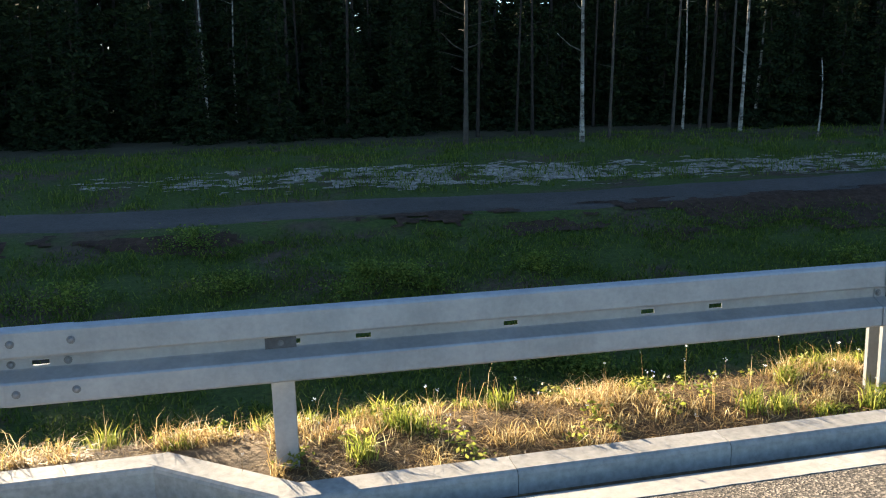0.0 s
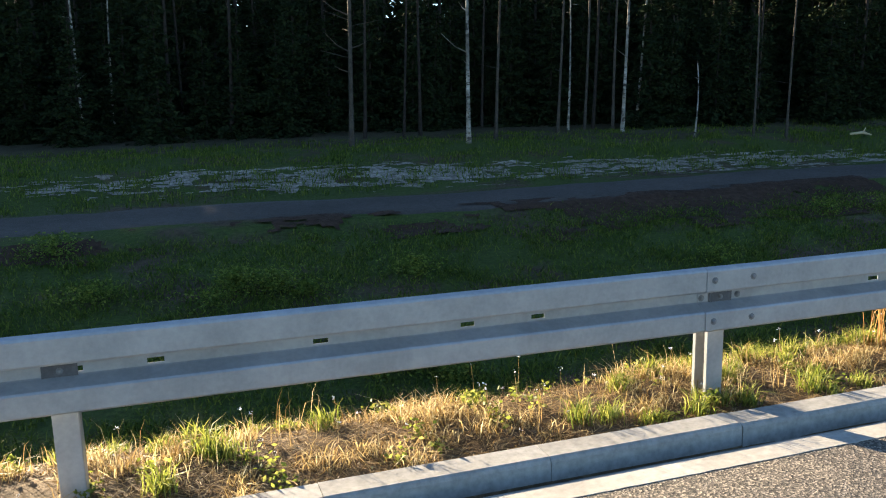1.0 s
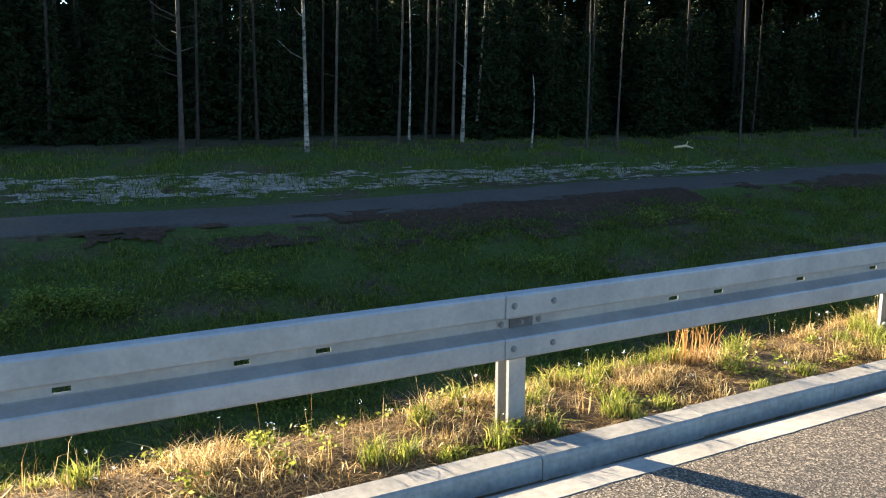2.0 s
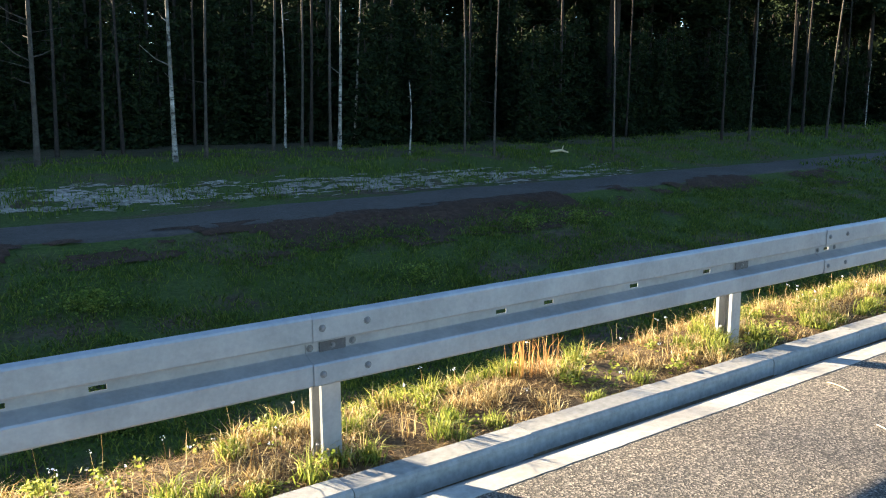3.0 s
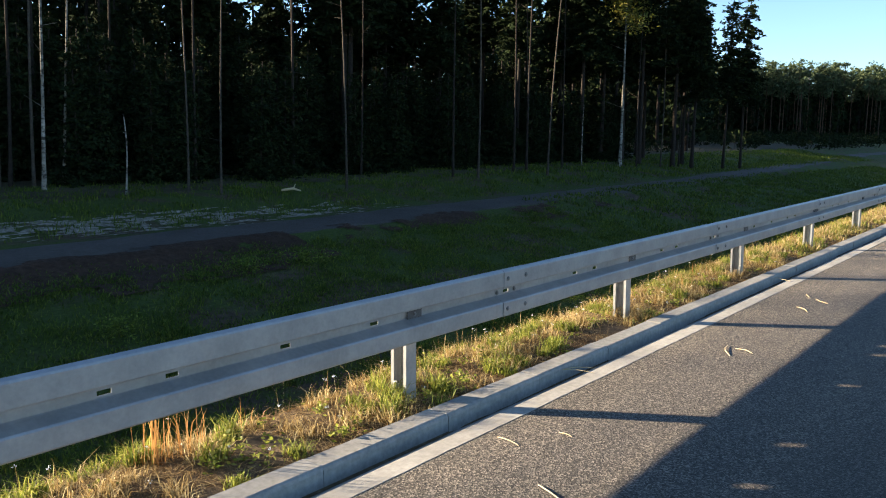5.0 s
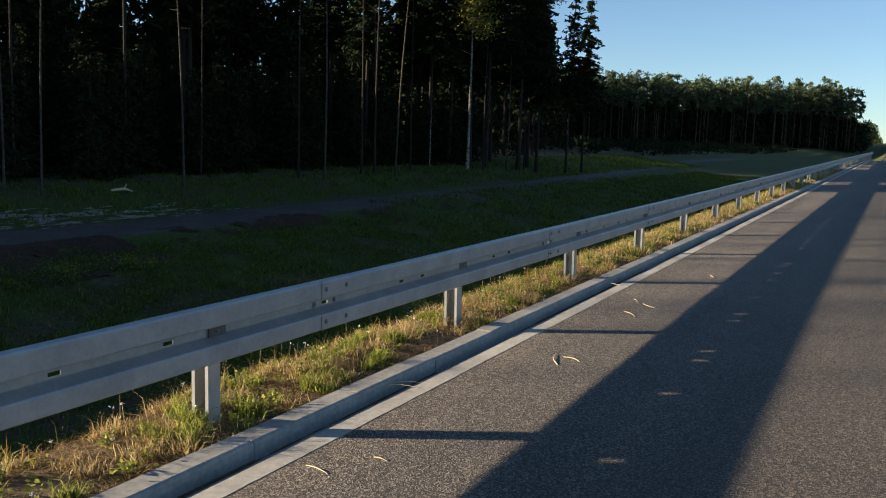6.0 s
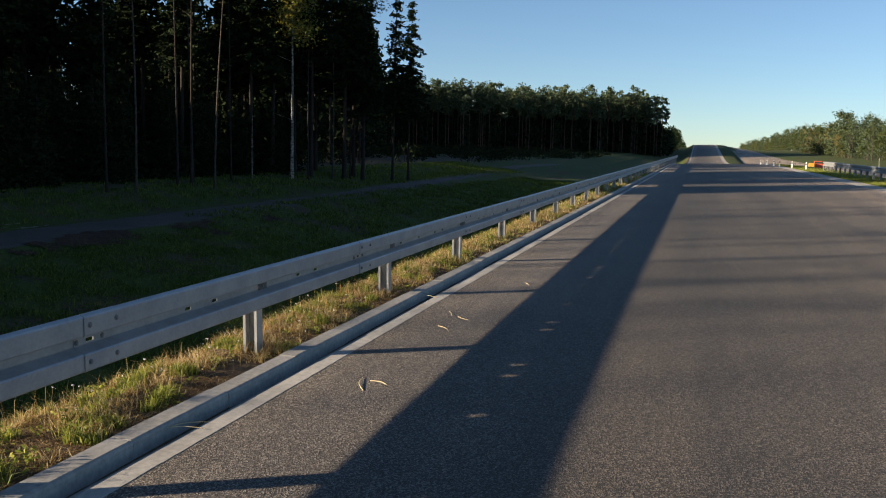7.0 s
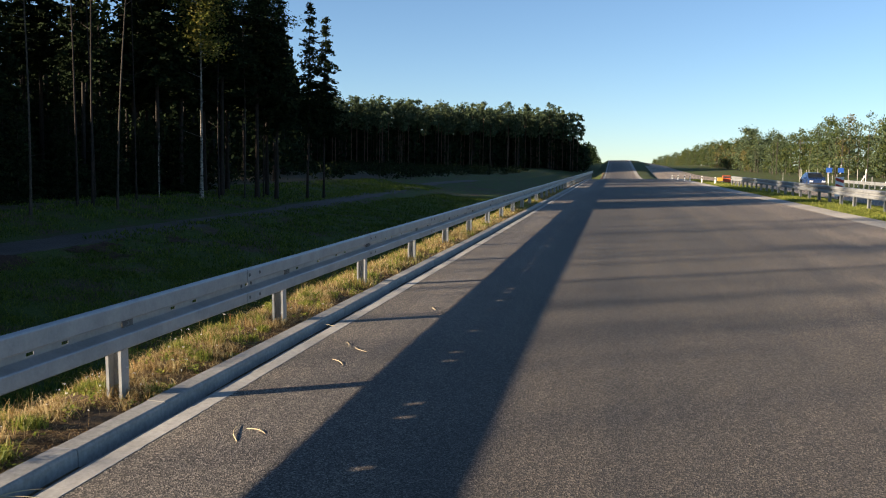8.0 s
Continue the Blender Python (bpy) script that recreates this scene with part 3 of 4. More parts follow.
def blade_mesh(name, tris, mat):
    """Each blade is one island of five vertices."""
    t = tris.reshape(-1, 9, 3)
    v = np.stack([t[:, 0], t[:, 1], t[:, 2], t[:, 5], t[:, 8]], 1)
    n = len(v)
    me = bpy.data.meshes.new(name)
    me.vertices.add(n * 5)
    me.vertices.foreach_set("co", v.astype(np.float32).ravel())
    idx = (np.arange(n)[:, None] * 5 + np.array([0, 1, 2, 3, 3, 2, 4])[None]).astype(np.int32)
    me.loops.add(n * 7)
    me.loops.foreach_set("vertex_index", idx.ravel())
    me.polygons.add(n * 2)
    starts = (np.arange(n)[:, None] * 7 + np.array([0, 4])[None]).astype(np.int32)
    me.polygons.foreach_set("loop_start", starts.ravel())
    me.materials.append(mat)
    me.update(calc_edges=True)
    return me


def field(x, y, s, k):
    return np.sin(x * 1.7 * s + k) * np.sin(y * 2.9 * s + 1.3 * k) + 0.7 * np.sin(x * 4.1 * s - y * 3.3 * s + 2.1 * k) + 0.5 * np.sin(x * 9.3 * s + y * 7.1 * s + k)


def tufted(x0, x1, y0, y1, clumps, spread, k, lean_back=1.0):
    """Places for blades in clumps of uneven size."""
    def place(r, n):
        cx, cy = r.uniform(x0, x1, clumps), y0 + (y1 - y0) * r.uniform(0, 1, clumps) ** lean_back
        keep = field(cx, cy, 1.0, k) > (-0.8 if k in (5.0, 3.0) else -0.5)
        cx, cy = cx[keep], cy[keep]
        size = r.uniform(0.5, 1.0, len(cx)) ** 1.3
        pick = r.randint(0, len(cx), n)
        x = cx[pick] + r.normal(0, spread, n)
        y = cy[pick] + r.normal(0, spread, n)
        ok = ((y > KERB_BACK + 0.01) | (y < -7.2)) & ((x > 0.0) | (y > 3.95) | (x < -3.2))
        return x[ok], y[ok], size[pick][ok]
    return place


def spread_out(x0, x1, y0, y1):
    def place(r, n):
        x, y = r.uniform(x0, x1, n), r.uniform(y0, y1, n)
        ok = (field(x, y, 0.8, 2.0) > -1.3) & ((x > 0.0) | (y > 3.95) | (x < -3.2))
        return x[ok], y[ok], np.full(ok.sum(), 1.0)
    return place


def grass(name, label, tris, mat):
    return tagged(new(name, blade_mesh(name, tris, mat)), label, "grass", kind="stuff")


grass("dry_grass", "dry straw-coloured grass tufts on the sunlit verge", np.concatenate([
    blades(34000, tufted(-4, 14, 3.44, 4.3, 620, 0.042, 1.0, 0.75), 1, 1.6, h=(0.02, 0.16), w=(0.0012, 0.0030)),
    blades(38000, tufted(14, 60, 3.44, 4.3, 2200, 0.08, 1.0, 0.75), 2, 1.4, h=(0.04, 0.17), w=(0.0025, 0.005))]), GRASS_DRY)
grass("fallen_straw", "flattened dead straw lying on the verge", np.concatenate([
    blades(64000, spread_out(-4, 16, 3.425, 4.25), 3, 7.0, h=(0.006, 0.030), w=(0.0012, 0.0034)),
    blades(5000, spread_out(-4, 16, 3.43, 4.25), 33, 9.0, h=(0.008, 0.022), w=(0.003, 0.007)),
    blades(18000, spread_out(16, 60, 3.425, 4.25), 13, 4.0, h=(0.02, 0.05), w=(0.003, 0.006))]), DEAD_GRASS)
grass("verge_grass", "fresh yellow-green grass tufts on the verge", np.concatenate([
    blades(24000, tufted(-4, 14, 3.45, 4.3, 300, 0.034, 4.0, 0.7), 4, 1.1, h=(0.03, 0.18), w=(0.0018, 0.0042)),
    blades(20000, tufted(14, 60, 3.45, 4.3, 1000, 0.07, 4.0, 0.7), 5, 1.0, h=(0.05, 0.19), w=(0.003, 0.0055))]), GRASS_GREEN)
grass("tall_stalks", "tall bleached grass stalks at the top of the slope", np.concatenate([
    blades(900, tufted(-4, 14, 3.6, 4.3, 260, 0.06, 2.0), 6, 0.6, h=(0.12, 0.30), w=(0.0010, 0.0016)),
    blades(600, tufted(14, 60, 3.7, 4.25, 160, 0.05, 2.0), 7, 0.4, h=(0.15, 0.30), w=(0.002, 0.004))]), GRASS_DRY)
grass("rusty_stalks", "upright clump of rusty dead stalks on the verge", np.concatenate([
    blades(34, lambda r, n: (r.normal(4.60, 0.05, n), r.normal(3.98, 0.03, n), np.full(n, 1.0)), 16, 0.25, h=(0.20, 0.36), w=(0.002, 0.004)),
    blades(14, lambda r, n: (r.normal(4.78, 0.04, n), r.normal(4.0, 0.03, n), np.full(n, 1.0)), 17, 0.3, h=(0.16, 0.30), w=(0.002, 0.0035)),
    blades(60, tufted(5, 14, 3.7, 4.2, 14, 0.04, 6.0), 18, 0.4, h=(0.12, 0.26), w=(0.0015, 0.003))]), RUST_STALK)
grass("ditch_grass", "deep green grass in the shaded ditch", np.concatenate([
    blades(150000, tufted(-9, 26, 6.6, 14.3, 7000, 0.15, 5.0), 8, 1.6, h=(0.03, 0.14), w=(0.005, 0.010)),
    blades(60000, tufted(26, 80, 5.0, 15.5, 3600, 0.25, 5.0), 9, 1.4, h=(0.05, 0.20), w=(0.010, 0.020))]), DITCH_GREEN)
grass("track_side_grass", "thin grass between the track and the wood", np.concatenate([
    blades(40000, tufted(-10, 30, 17.3, 24, 2600, 0.18, 3.0), 10, 0.9, h=(0.05, 0.2), w=(0.006, 0.012)),
    blades(24000, tufted(30, 90, 17.5, 25, 1800, 0.3, 3.0), 11, 0.9, h=(0.08, 0.26), w=(0.012, 0.024))]), DITCH_GREEN)
grass("median_grass", "short sunlit grass on the median beside the shoulder", np.concatenate([blades(90000, tufted(18, 80, -11.4, -7.3, 9000, 0.16, 3.0), 12, 0.8, h=(0.05, 0.16), w=(0.008, 0.016)), blades(20000, tufted(80, 150, -11.4, -7.3, 3000, 0.2, 3.0), 22, 0.8, h=(0.06, 0.18), w=(0.02, 0.03))]), GRASS_GREEN)


# low leafy weeds on the verge and in the ditch
def leaf_disc(r, c, n, size, spread, height):
    """Small round leaves round a middle, as quads."""
    a = r.uniform(0, 2 * np.pi, n)
    d = np.abs(r.normal(0, spread, n))
    p = np.stack([c[0] + d * np.cos(a), c[1] + d * np.sin(a), c[2] + r.uniform(0.1, 1.0, n) * height], 1)
    u = r.normal(0, 1, (n, 3))
    u[:, 2] *= 0.4
    u /= np.linalg.norm(u, axis=1)[:, None]
    v = np.cross(u, r.normal(0, 1, (n, 3)))
    v /= np.linalg.norm(v, axis=1)[:, None]
    s = r.uniform(0.6, 1.2, n)[:, None] * size
    return np.stack([p - u * s, p + v * s * 0.55, p + u * s, p - v * s * 0.55], 1)


r = np.random.RandomState(21)
quads, petals, stems, clumps = [], [], [], []
for i in range(150):
    x, y = r.uniform(-3.5, 16), 3.5 + 0.75 * r.uniform(0, 1)
    if x < 0.1 and y < 3.98:
        continue
    c = (x, y, float(ground(x, y)))
    quads.append(leaf_disc(r, c, r.randint(20, 60), 0.016, 0.05, r.uniform(0.03, 0.12)))
for x, y, n, wide in ((-1.0, 14.2, 500, 0.35), (1.5, 12.0, 700, 0.22), (2.0, 11.8, 900, 0.30), (2.4, 11.6, 500, 0.2), (-0.4, 12.1, 500, 0.35), (-2.5, 11.9, 500, 0.4), (4.1, 11.9, 500, 0.3), (1.2, 11.5, 300, 0.3), (3.1, 9.0, 700, 0.3), (3.5, 8.6, 500, 0.25), (2.7, 8.8, 300, 0.2), (8.8, 11.2, 250, 0.3), (14.0, 12.9, 400, 0.4), (12.6, 13.0, 300, 0.3)):
    c = (x, y, float(ground(x, y)))
    clumps.append(leaf_disc(r, c, 2 * n, 0.026, wide * 0.9, r.uniform(0.18, 0.35)))
tagged(new("ditch_weeds", many("ditch_weeds", np.concatenate(clumps), SUNNY_WEED, 4)), "leafy yellow-green weed clumps standing for sun patches in the ditch", "weeds", kind="stuff")
tagged(new("weeds", many("weeds", np.concatenate(quads), GRASS_GREEN, 4)), "low leafy green weeds among the grass", "weeds", kind="stuff")
for i in range(120):
    x, y = r.uniform(-0.2, 13), 3.47 + 0.75 * r.uniform(0, 1)
    z = float(ground(x, y))
    top = Vector((x + r.normal(0, 0.02), y + r.normal(0, 0.02), z + r.uniform(0.06, 0.24)))
    stems.append(([(x, y, z), ((x + top.x) / 2 + 0.006, (y + top.y) / 2, (z + top.z) / 2), top], [0.0011, 0.001, 0.0008], 3))
    petals.append(leaf_disc(r, (top.x, top.y, top.z - 0.004), r.randint(5, 12), 0.0052, 0.008, 0.014))
tagged(new("white_flowers", many("white_flowers", np.concatenate(petals), PETAL, 4)), "tiny white weed flowers on the verge", "flowers", kind="stuff")
tagged(new("flower_stems", tubes("flower_stems", stems, GRASS_DRY)), "thin dry stems of the verge flowers", "stems", kind="stuff")


# ---- trees ----
def stem(height, r0, r1, bend, seed, rings=9, sides=7, taper=1.0):
    rr = random.Random(seed)
    pts, radii = [], []
    ax, ay = rr.uniform(-bend, bend), rr.uniform(-bend, bend)
    for i in range(rings):
        f = i / (rings - 1)
        pts.append((ax * f * f + 0.25 * bend * math.sin(3.1 * f + seed), ay * f * f + 0.25 * bend * math.sin(2.3 * f + seed * 2) - 0.25 * bend * math.sin(seed * 2), -0.25 + (height + 0.25) * f))
        radii.append((r1 + (r0 - r1) * (1 - f) ** taper) * (1.35 if i == 0 else 1.0))
    x0 = pts[0][0]
    return [(p[0] - x0, p[1], p[2]) for p in pts], radii, sides


def along(pts, z):
    for a, b in zip(pts, pts[1:]):
        if a[2] <= z <= b[2]:
            f = (z - a[2]) / (b[2] - a[2])
            return Vector(a) * (1 - f) + Vector(b) * f
    return Vector(pts[-1])


def twigs(r, pts, z0, z1, n, length, droop, limbs):
    """Thin limbs from the stem, and the points along them that carry leaves."""
    ends = []
    for i in range(n):
        z = z0 + (z1 - z0) * (i + r.uniform()) / n
        a = r.uniform(0, 2 * math.pi)
        f = (z - z0) / max(z1 - z0, 0.01)
        ln = length * (1 - 0.75 * f) * r.uniform(0.55, 1.1)
        p = along(pts, z)
        q = p + Vector((math.cos(a) * ln * 0.55, math.sin(a) * ln * 0.55, droop * ln * 0.35))
        e = p + Vector((math.cos(a) * ln, math.sin(a) * ln, droop * ln))
        limbs.append(([p, q, e], [0.012 + 0.008 * length / 2, 0.009, 0.004], 4))
        for k in range(4):
            g = 0.3 + 0.7 * (k + 0.5) / 4
            ends.append(p.lerp(q, g * 1.6) if g < 0.6 else q.lerp(e, (g - 0.6) / 0.4))
    return ends


def foliage(r, ends, per, spread, size, flat=0.6):
    pts = np.array([tuple(e) for e in ends])
    c = np.repeat(pts, per, 0) + r.normal(0, 1, (len(pts) * per, 3)) * np.array([spread, spread, spread * flat])
    n = len(c)
    u = r.normal(0, 1, (n, 3)) * np.array([1, 1, 0.5])
    u /= np.linalg.norm(u, axis=1)[:, None]
    v = np.cross(u, r.normal(0, 1, (n, 3)))
    v /= np.linalg.norm(v, axis=1)[:, None]
    s = size * r.uniform(0.5, 1.3, n)[:, None]
    return np.stack([c - u * s, c + v * s * 0.45, c + u * s, c - v * s * 0.45], 1)


def spruce(name, height, base, width, seed, per=6, size=0.16, trunk_r=0.09):
    r = np.random.RandomState(seed)
    t = stem(height, trunk_r, 0.015, 0.12, seed)
    limbs, quads = [], []
    levels = int((height - base) / 0.34)
    ends = []
    for i in range(levels):
        f = i / levels
        z = base + (height - base) * f
        ln = width * (1 - f) ** 0.85 * r.uniform(0.7, 1.15) + 0.1
        n = max(4, int(9 * (1 - f) + 3))
        a0 = r.uniform(0, 6.28)
        for k in range(n):
            a = a0 + 6.283 * k / n + r.normal(0, 0.25)
            l2 = ln * r.uniform(0.6, 1.1)
            if r.uniform() < 0.1:
                continue
            p = along(t[0], max(0.2, min(height - 0.05, z + r.normal(0, 0.16))))
            e = p + Vector((math.cos(a) * l2, math.sin(a) * l2, -0.28 * l2 + r.normal(0, 0.05)))
            limbs.append(([p, e], [0.014, 0.004], 3))
            steps = max(2, int(l2 / 0.22))
            for j in range(steps):
                ends.append(p.lerp(e, (j + 0.7) / steps))
    quads = foliage(r, ends, per, 0.10, size, 0.55)
    thing_ = thing(name, Matrix(), "", "tree")
    trunk = part("trunk", tubes("trunk", [t, *limbs], BARK), None, thing_)
    part("crown", many("crown", quads, SHADED_NEEDLE, 4), None, thing_)
    return thing_


def pine(name, height, base, width, seed, mat=None, leaf=None, per=26, size=0.11, trunk_r=0.085, dead=7, limbs_n=22, bend=0.35, spread=0.28, extra=()):
    """A bare stem with dead twigs below and a light crown on top."""
    r = np.random.RandomState(seed)
    t = stem(height, trunk_r, 0.014, bend, seed, 12, 7, 1.6)
    limbs = []
    for i in range(dead):
        z = r.uniform(1.4, base)
        a = r.uniform(0, 6.28)
        p = along(t[0], z)
        l2 = r.uniform(0.25, 1.0)
        limbs.append(([p, p + Vector((math.cos(a) * l2, math.sin(a) * l2, r.uniform(-0.05, 0.55) * l2))], [0.012, 0.004], 4))
    for z, a, l2, up in extra:
        p = along(t[0], z)
        q = p + Vector((math.cos(a) * l2 * 0.5, math.sin(a) * l2 * 0.5, up * l2 * 0.35))
        limbs.append(([p, q, p + Vector((math.cos(a) * l2, math.sin(a) * l2, up * l2))], [0.02, 0.014, 0.006], 5))
    ends = twigs(r, t[0], base, height * 0.98, limbs_n, width, 0.25, limbs)
    quads = foliage(r, ends, per, spread, size, 0.7)
    thing_ = thing(name, Matrix(), "", "tree")
    part("trunk", tubes("trunk", [t, *limbs], mat or BARK), None, thing_)
    part("crown", many("crown", quads, leaf or PINE_NEEDLE, 4), None, thing_)
    return thing_


def put(proto, x, y, seed, label, group, scale=1.0, lean=0.0, z=None, turn=None):
    rr = random.Random(seed)
    turn = rr.uniform(0, 6.28) if turn is None else turn
    m = Matrix.Translation((x, y, float(ground(x, y)) if z is None else z)) @ Matrix.Rotation(lean, 4, "Y") @ Matrix.Rotation(turn, 4, "Z") @ Matrix.Scale(scale, 4)
    o = copy_thing(proto, m)
    o.scale = (scale, scale, scale)
    return tagged(o, label, "tree", group)


def retire(proto):
    """Take the pattern away once its copies stand."""
    for o in (*proto.children_recursive, proto):
        bpy.data.objects.remove(o)


FRONT = "trees along the edge of the wood"
bare = [pine("pine_tree", 13.0 + 0.6 * i, 9.6 + 0.4 * i, 1.5, 30 + i, per=24, size=0.085, trunk_r=0.045 + 0.004 * i, dead=10) for i in range(4)]
birch = [pine("birch_tree", 11.5 + i, 7.6 + 0.6 * i, 1.2, 50 + i, BIRCH, BIRCH_LEAF, per=20, size=0.045, trunk_r=0.062, dead=4, bend=0.5) for i in range(3)]
grey = [pine("pine_tree", 13.4 + 0.7 * i, 9.8 + 0.5 * i, 1.5, 230 + i, GREY_BARK, per=24, size=0.085, trunk_r=0.05, dead=8, bend=0.45) for i in range(2)]
limbed = pine("pine_tree", 14.0, 9.8, 1.5, 240, GREY_BARK, per=24, size=0.085, trunk_r=0.068, dead=14, bend=0.25, extra=((2.4, 3.3, 0.7, 0.7), (1.9, 3.6, 0.5, 0.3), (2.5, 0.2, 0.5, 0.4), (3.3, 2.9, 0.8, 0.6)))
forked = pine("birch_tree", 12.0, 7.8, 1.2, 52, BIRCH, BIRCH_LEAF, per=20, size=0.045, trunk_r=0.064, dead=3, bend=0.4, extra=((2.35, 3.25, 0.75, 0.65), (3.4, 3.5, 0.3, 0.8)))
snag = [pine("dead_stem", 2.1 + 0.9 * i, 1.5, 0.15, 250 + i, BIRCH, BIRCH_LEAF, per=1, size=0.02, trunk_r=0.032, dead=0, limbs_n=1, bend=0.2) for i in range(2)]
put(limbed, 5.5, 22.0, 1, "grey pine with dead side limbs at the edge of the wood", FRONT, 1.0, 0.0, turn=0.0)
put(forked, 8.7, 21.9, 2, "white birch with a bare side limb at the wood's edge", FRONT, 1.0, -0.02, turn=0.0)
for i, (x, y) in enumerate(((-1.4, 28.5), (4.2, 30.5), (2.9, 26.5), (6.4, 24.2), (7.5, 24.0), (8.1, 24.3), (13.5, 23.8), (18.6, 22.6), (25.2, 21.8), (28.5, 20.1), (33.2, 20.4), (33.9, 20.2), (38.2, 20.9), (43.6, 19.6), (48.9, 19.5), (22.8, 22.8), (36.5, 21.8), (1.7, 29.5), (10.9, 26.5))):
    put(bare[i % 4], x, y, i, "slender bare-stemmed pine at the edge of the wood", FRONT, random.Random(i).uniform(0.85, 1.1), random.Random(i + 50).uniform(-0.02, 0.02))
for i, (x, y, lean) in enumerate(((9.7, 22.4, 0.015), (11.9, 23.0, 0.01), (13.1, 23.6, 0.01), (13.9, 23.3, -0.02), (29.3, 19.5, 0.01), (34.0, 19.2, 0.03), (46.6, 19.6, 0.02), (50.5, 19.3, 0.0), (21.9, 19.35, -0.045), (16.6, 20.2, 0.01), (17.3, 19.7, -0.005))):
    put(grey[i % 2], x, y, i + 90, "pale grey slender pine stem at the edge of the wood", FRONT, (1.0 if i < 8 else 0.75) * random.Random(i + 7).uniform(0.9, 1.05), lean)
for i, (x, y, lean, scale) in enumerate(((13.7, 22.4, 0.01, 0.95), (12.7, 23.9, 0.01, 0.65), (14.9, 23.6, 0.03, 0.8), (-1.2, 27.2, -0.02, 0.8), (-0.4, 28.8, 0.0, 0.7))):
    put(birch[i % 3], x, y, i + 5, "slim white-barked birch at the edge of the wood", FRONT, scale, lean)
for i, (x, y) in enumerate(((15.0, 20.7), (40.5, 21.1))):
    o = put(snag[i % 2], x, y, i + 31, "short pale broken stem at the edge of the wood", FRONT, 1.0, 0.03)
def sun_band(x, y):
    """Where a tree's shade falls: taller trees are added to cast bands up the road."""
    at = x + 0.5 * y
    return at > 37 and math.sin(2 * math.pi * (at - 37) / 9.0) > 0.05


# young spruces that close the wood off; they stand lower the nearer they are
young = [spruce("spruce_tree", 5.0, 0.25, 1.25, 70 + i, 13, 0.10, 0.05) for i in range(4)]
older = [spruce("spruce_tree", 9.5, 0.4, 2.0, 170 + i, 11, 0.13, 0.08) for i in range(3)]
rng = random.Random(29)
rows = ((27.0, 4.6, 1.1), (29.5, 5.4, 1.1), (32.5, 6.4, 1.25), (36.0, 7.8, 1.4), (41.0, 9.4, 2.1), (47.0, 11.4, 3.2))
count = 0
for y0, h, gap in rows:
    # Row starts out of view: unseen spruces shade the ditch, gaps pass sun patches.
    x = -17.0 + rng.random()
    while x < 50:
        y = y0 + rng.uniform(-1.0, 1.0) - (4.0 if x > 15 else 0)
        if not (-14 < x < -3 and rng.random() < 0.22):
            put(young[count % 4] if h < 7 else older[count % 3], x, y, 500 + count, "dense dark young spruce inside the wood", "young spruces in the wood", min(h * rng.uniform(0.72, 1.05), 0.252 * (y - 3.4) - 0.9) / (5.0 if h < 7 else 9.5), rng.uniform(-0.02, 0.02))
        count += 1
        x += gap * rng.uniform(0.6, 1.3)

# high-crowned pines further in, over the young spruces; added to block the sky
high = [pine("pine_tree", 19.5 + 0.8 * i, 11.6 + 0.4 * i, 3.3, 110 + i, None, SHADED_NEEDLE, per=80, size=0.125, trunk_r=0.065, dead=6, limbs_n=46, spread=0.45) for i in range(3)]
rng = random.Random(63)
for i in range(27):
    put(high[i % 3], -14 + 2.1 * i + rng.uniform(-0.7, 0.7), 28.5 + 8 * rng.random(), 800 + i, "high-crowned pine added inside the wood to block skylight", "high pines in the wood", rng.uniform(0.97, 1.08), rng.uniform(-0.015, 0.015))

# the tall spruces and the birch at the far corner of the wood
tall = [spruce("spruce_tree", 11.5 + i, 4.2 + 0.5 * i, 1.5, 90 + i, 12, 0.125, 0.11) for i in range(4)]
CORNER = "tall trees at the corner of the wood"
for i, (x, y, s) in enumerate(((49.3, 18.9, 1.0), (50.6, 20.0, 1.05), (47.8, 19.4, 1.12), (46.0, 20.6, 1.15), (47.6, 22.4, 1.2), (50.9, 22.6, 1.1), (42.0, 22.0, 1.1), (40.2, 24.8, 1.0), (43.8, 24.4, 1.2), (46.0, 25.5, 1.2), (53.0, 24.0, 1.1), (41.6, 28.0, 1.15), (49.5, 27.0, 1.2), (44.6, 22.2, 1.1))):
    put(tall[i % 4], x, y, 700 + i, "tall dark spruce at the corner of the wood", CORNER, s)
for i in range(26):
    x, y = rng.uniform(24, 42), rng.uniform(24.5, 34)
    if sun_band(x, y):
        put(tall[i % 4], x, y, 760 + i, "tall dark spruce inside the wood", "tall spruces inside the wood", rng.uniform(1.05, 1.3))
big_birch = pine("birch_tree", 14.5, 6.8, 1.7, 61, BIRCH, BIRCH_LEAF, per=44, size=0.085, trunk_r=0.09, dead=9, limbs_n=40, bend=0.3, spread=0.34)
put(big_birch, 42.7, 20.1, 3, "tall birch with yellowing leaves among the spruces", CORNER)
slim = [spruce("spruce_tree", 11.8, 4.4, (1.15, 1.5)[i], 190 + i, (11, 15)[i], 0.12, 0.085) for i in range(2)]
put(slim[0], 53.2, 18.5, 721, "slim ragged spruce standing alone at the wood's corner", CORNER, 1.0, 0.01)
put(slim[1], 55.2, 18.15, 722, "slim ragged spruce standing alone at the wood's corner", CORNER, 0.95, -0.012)
for p in (*bare, *birch, *grey, *snag, limbed, forked, *young, *older, *tall, *high, *slim, big_birch):
    retire(p)


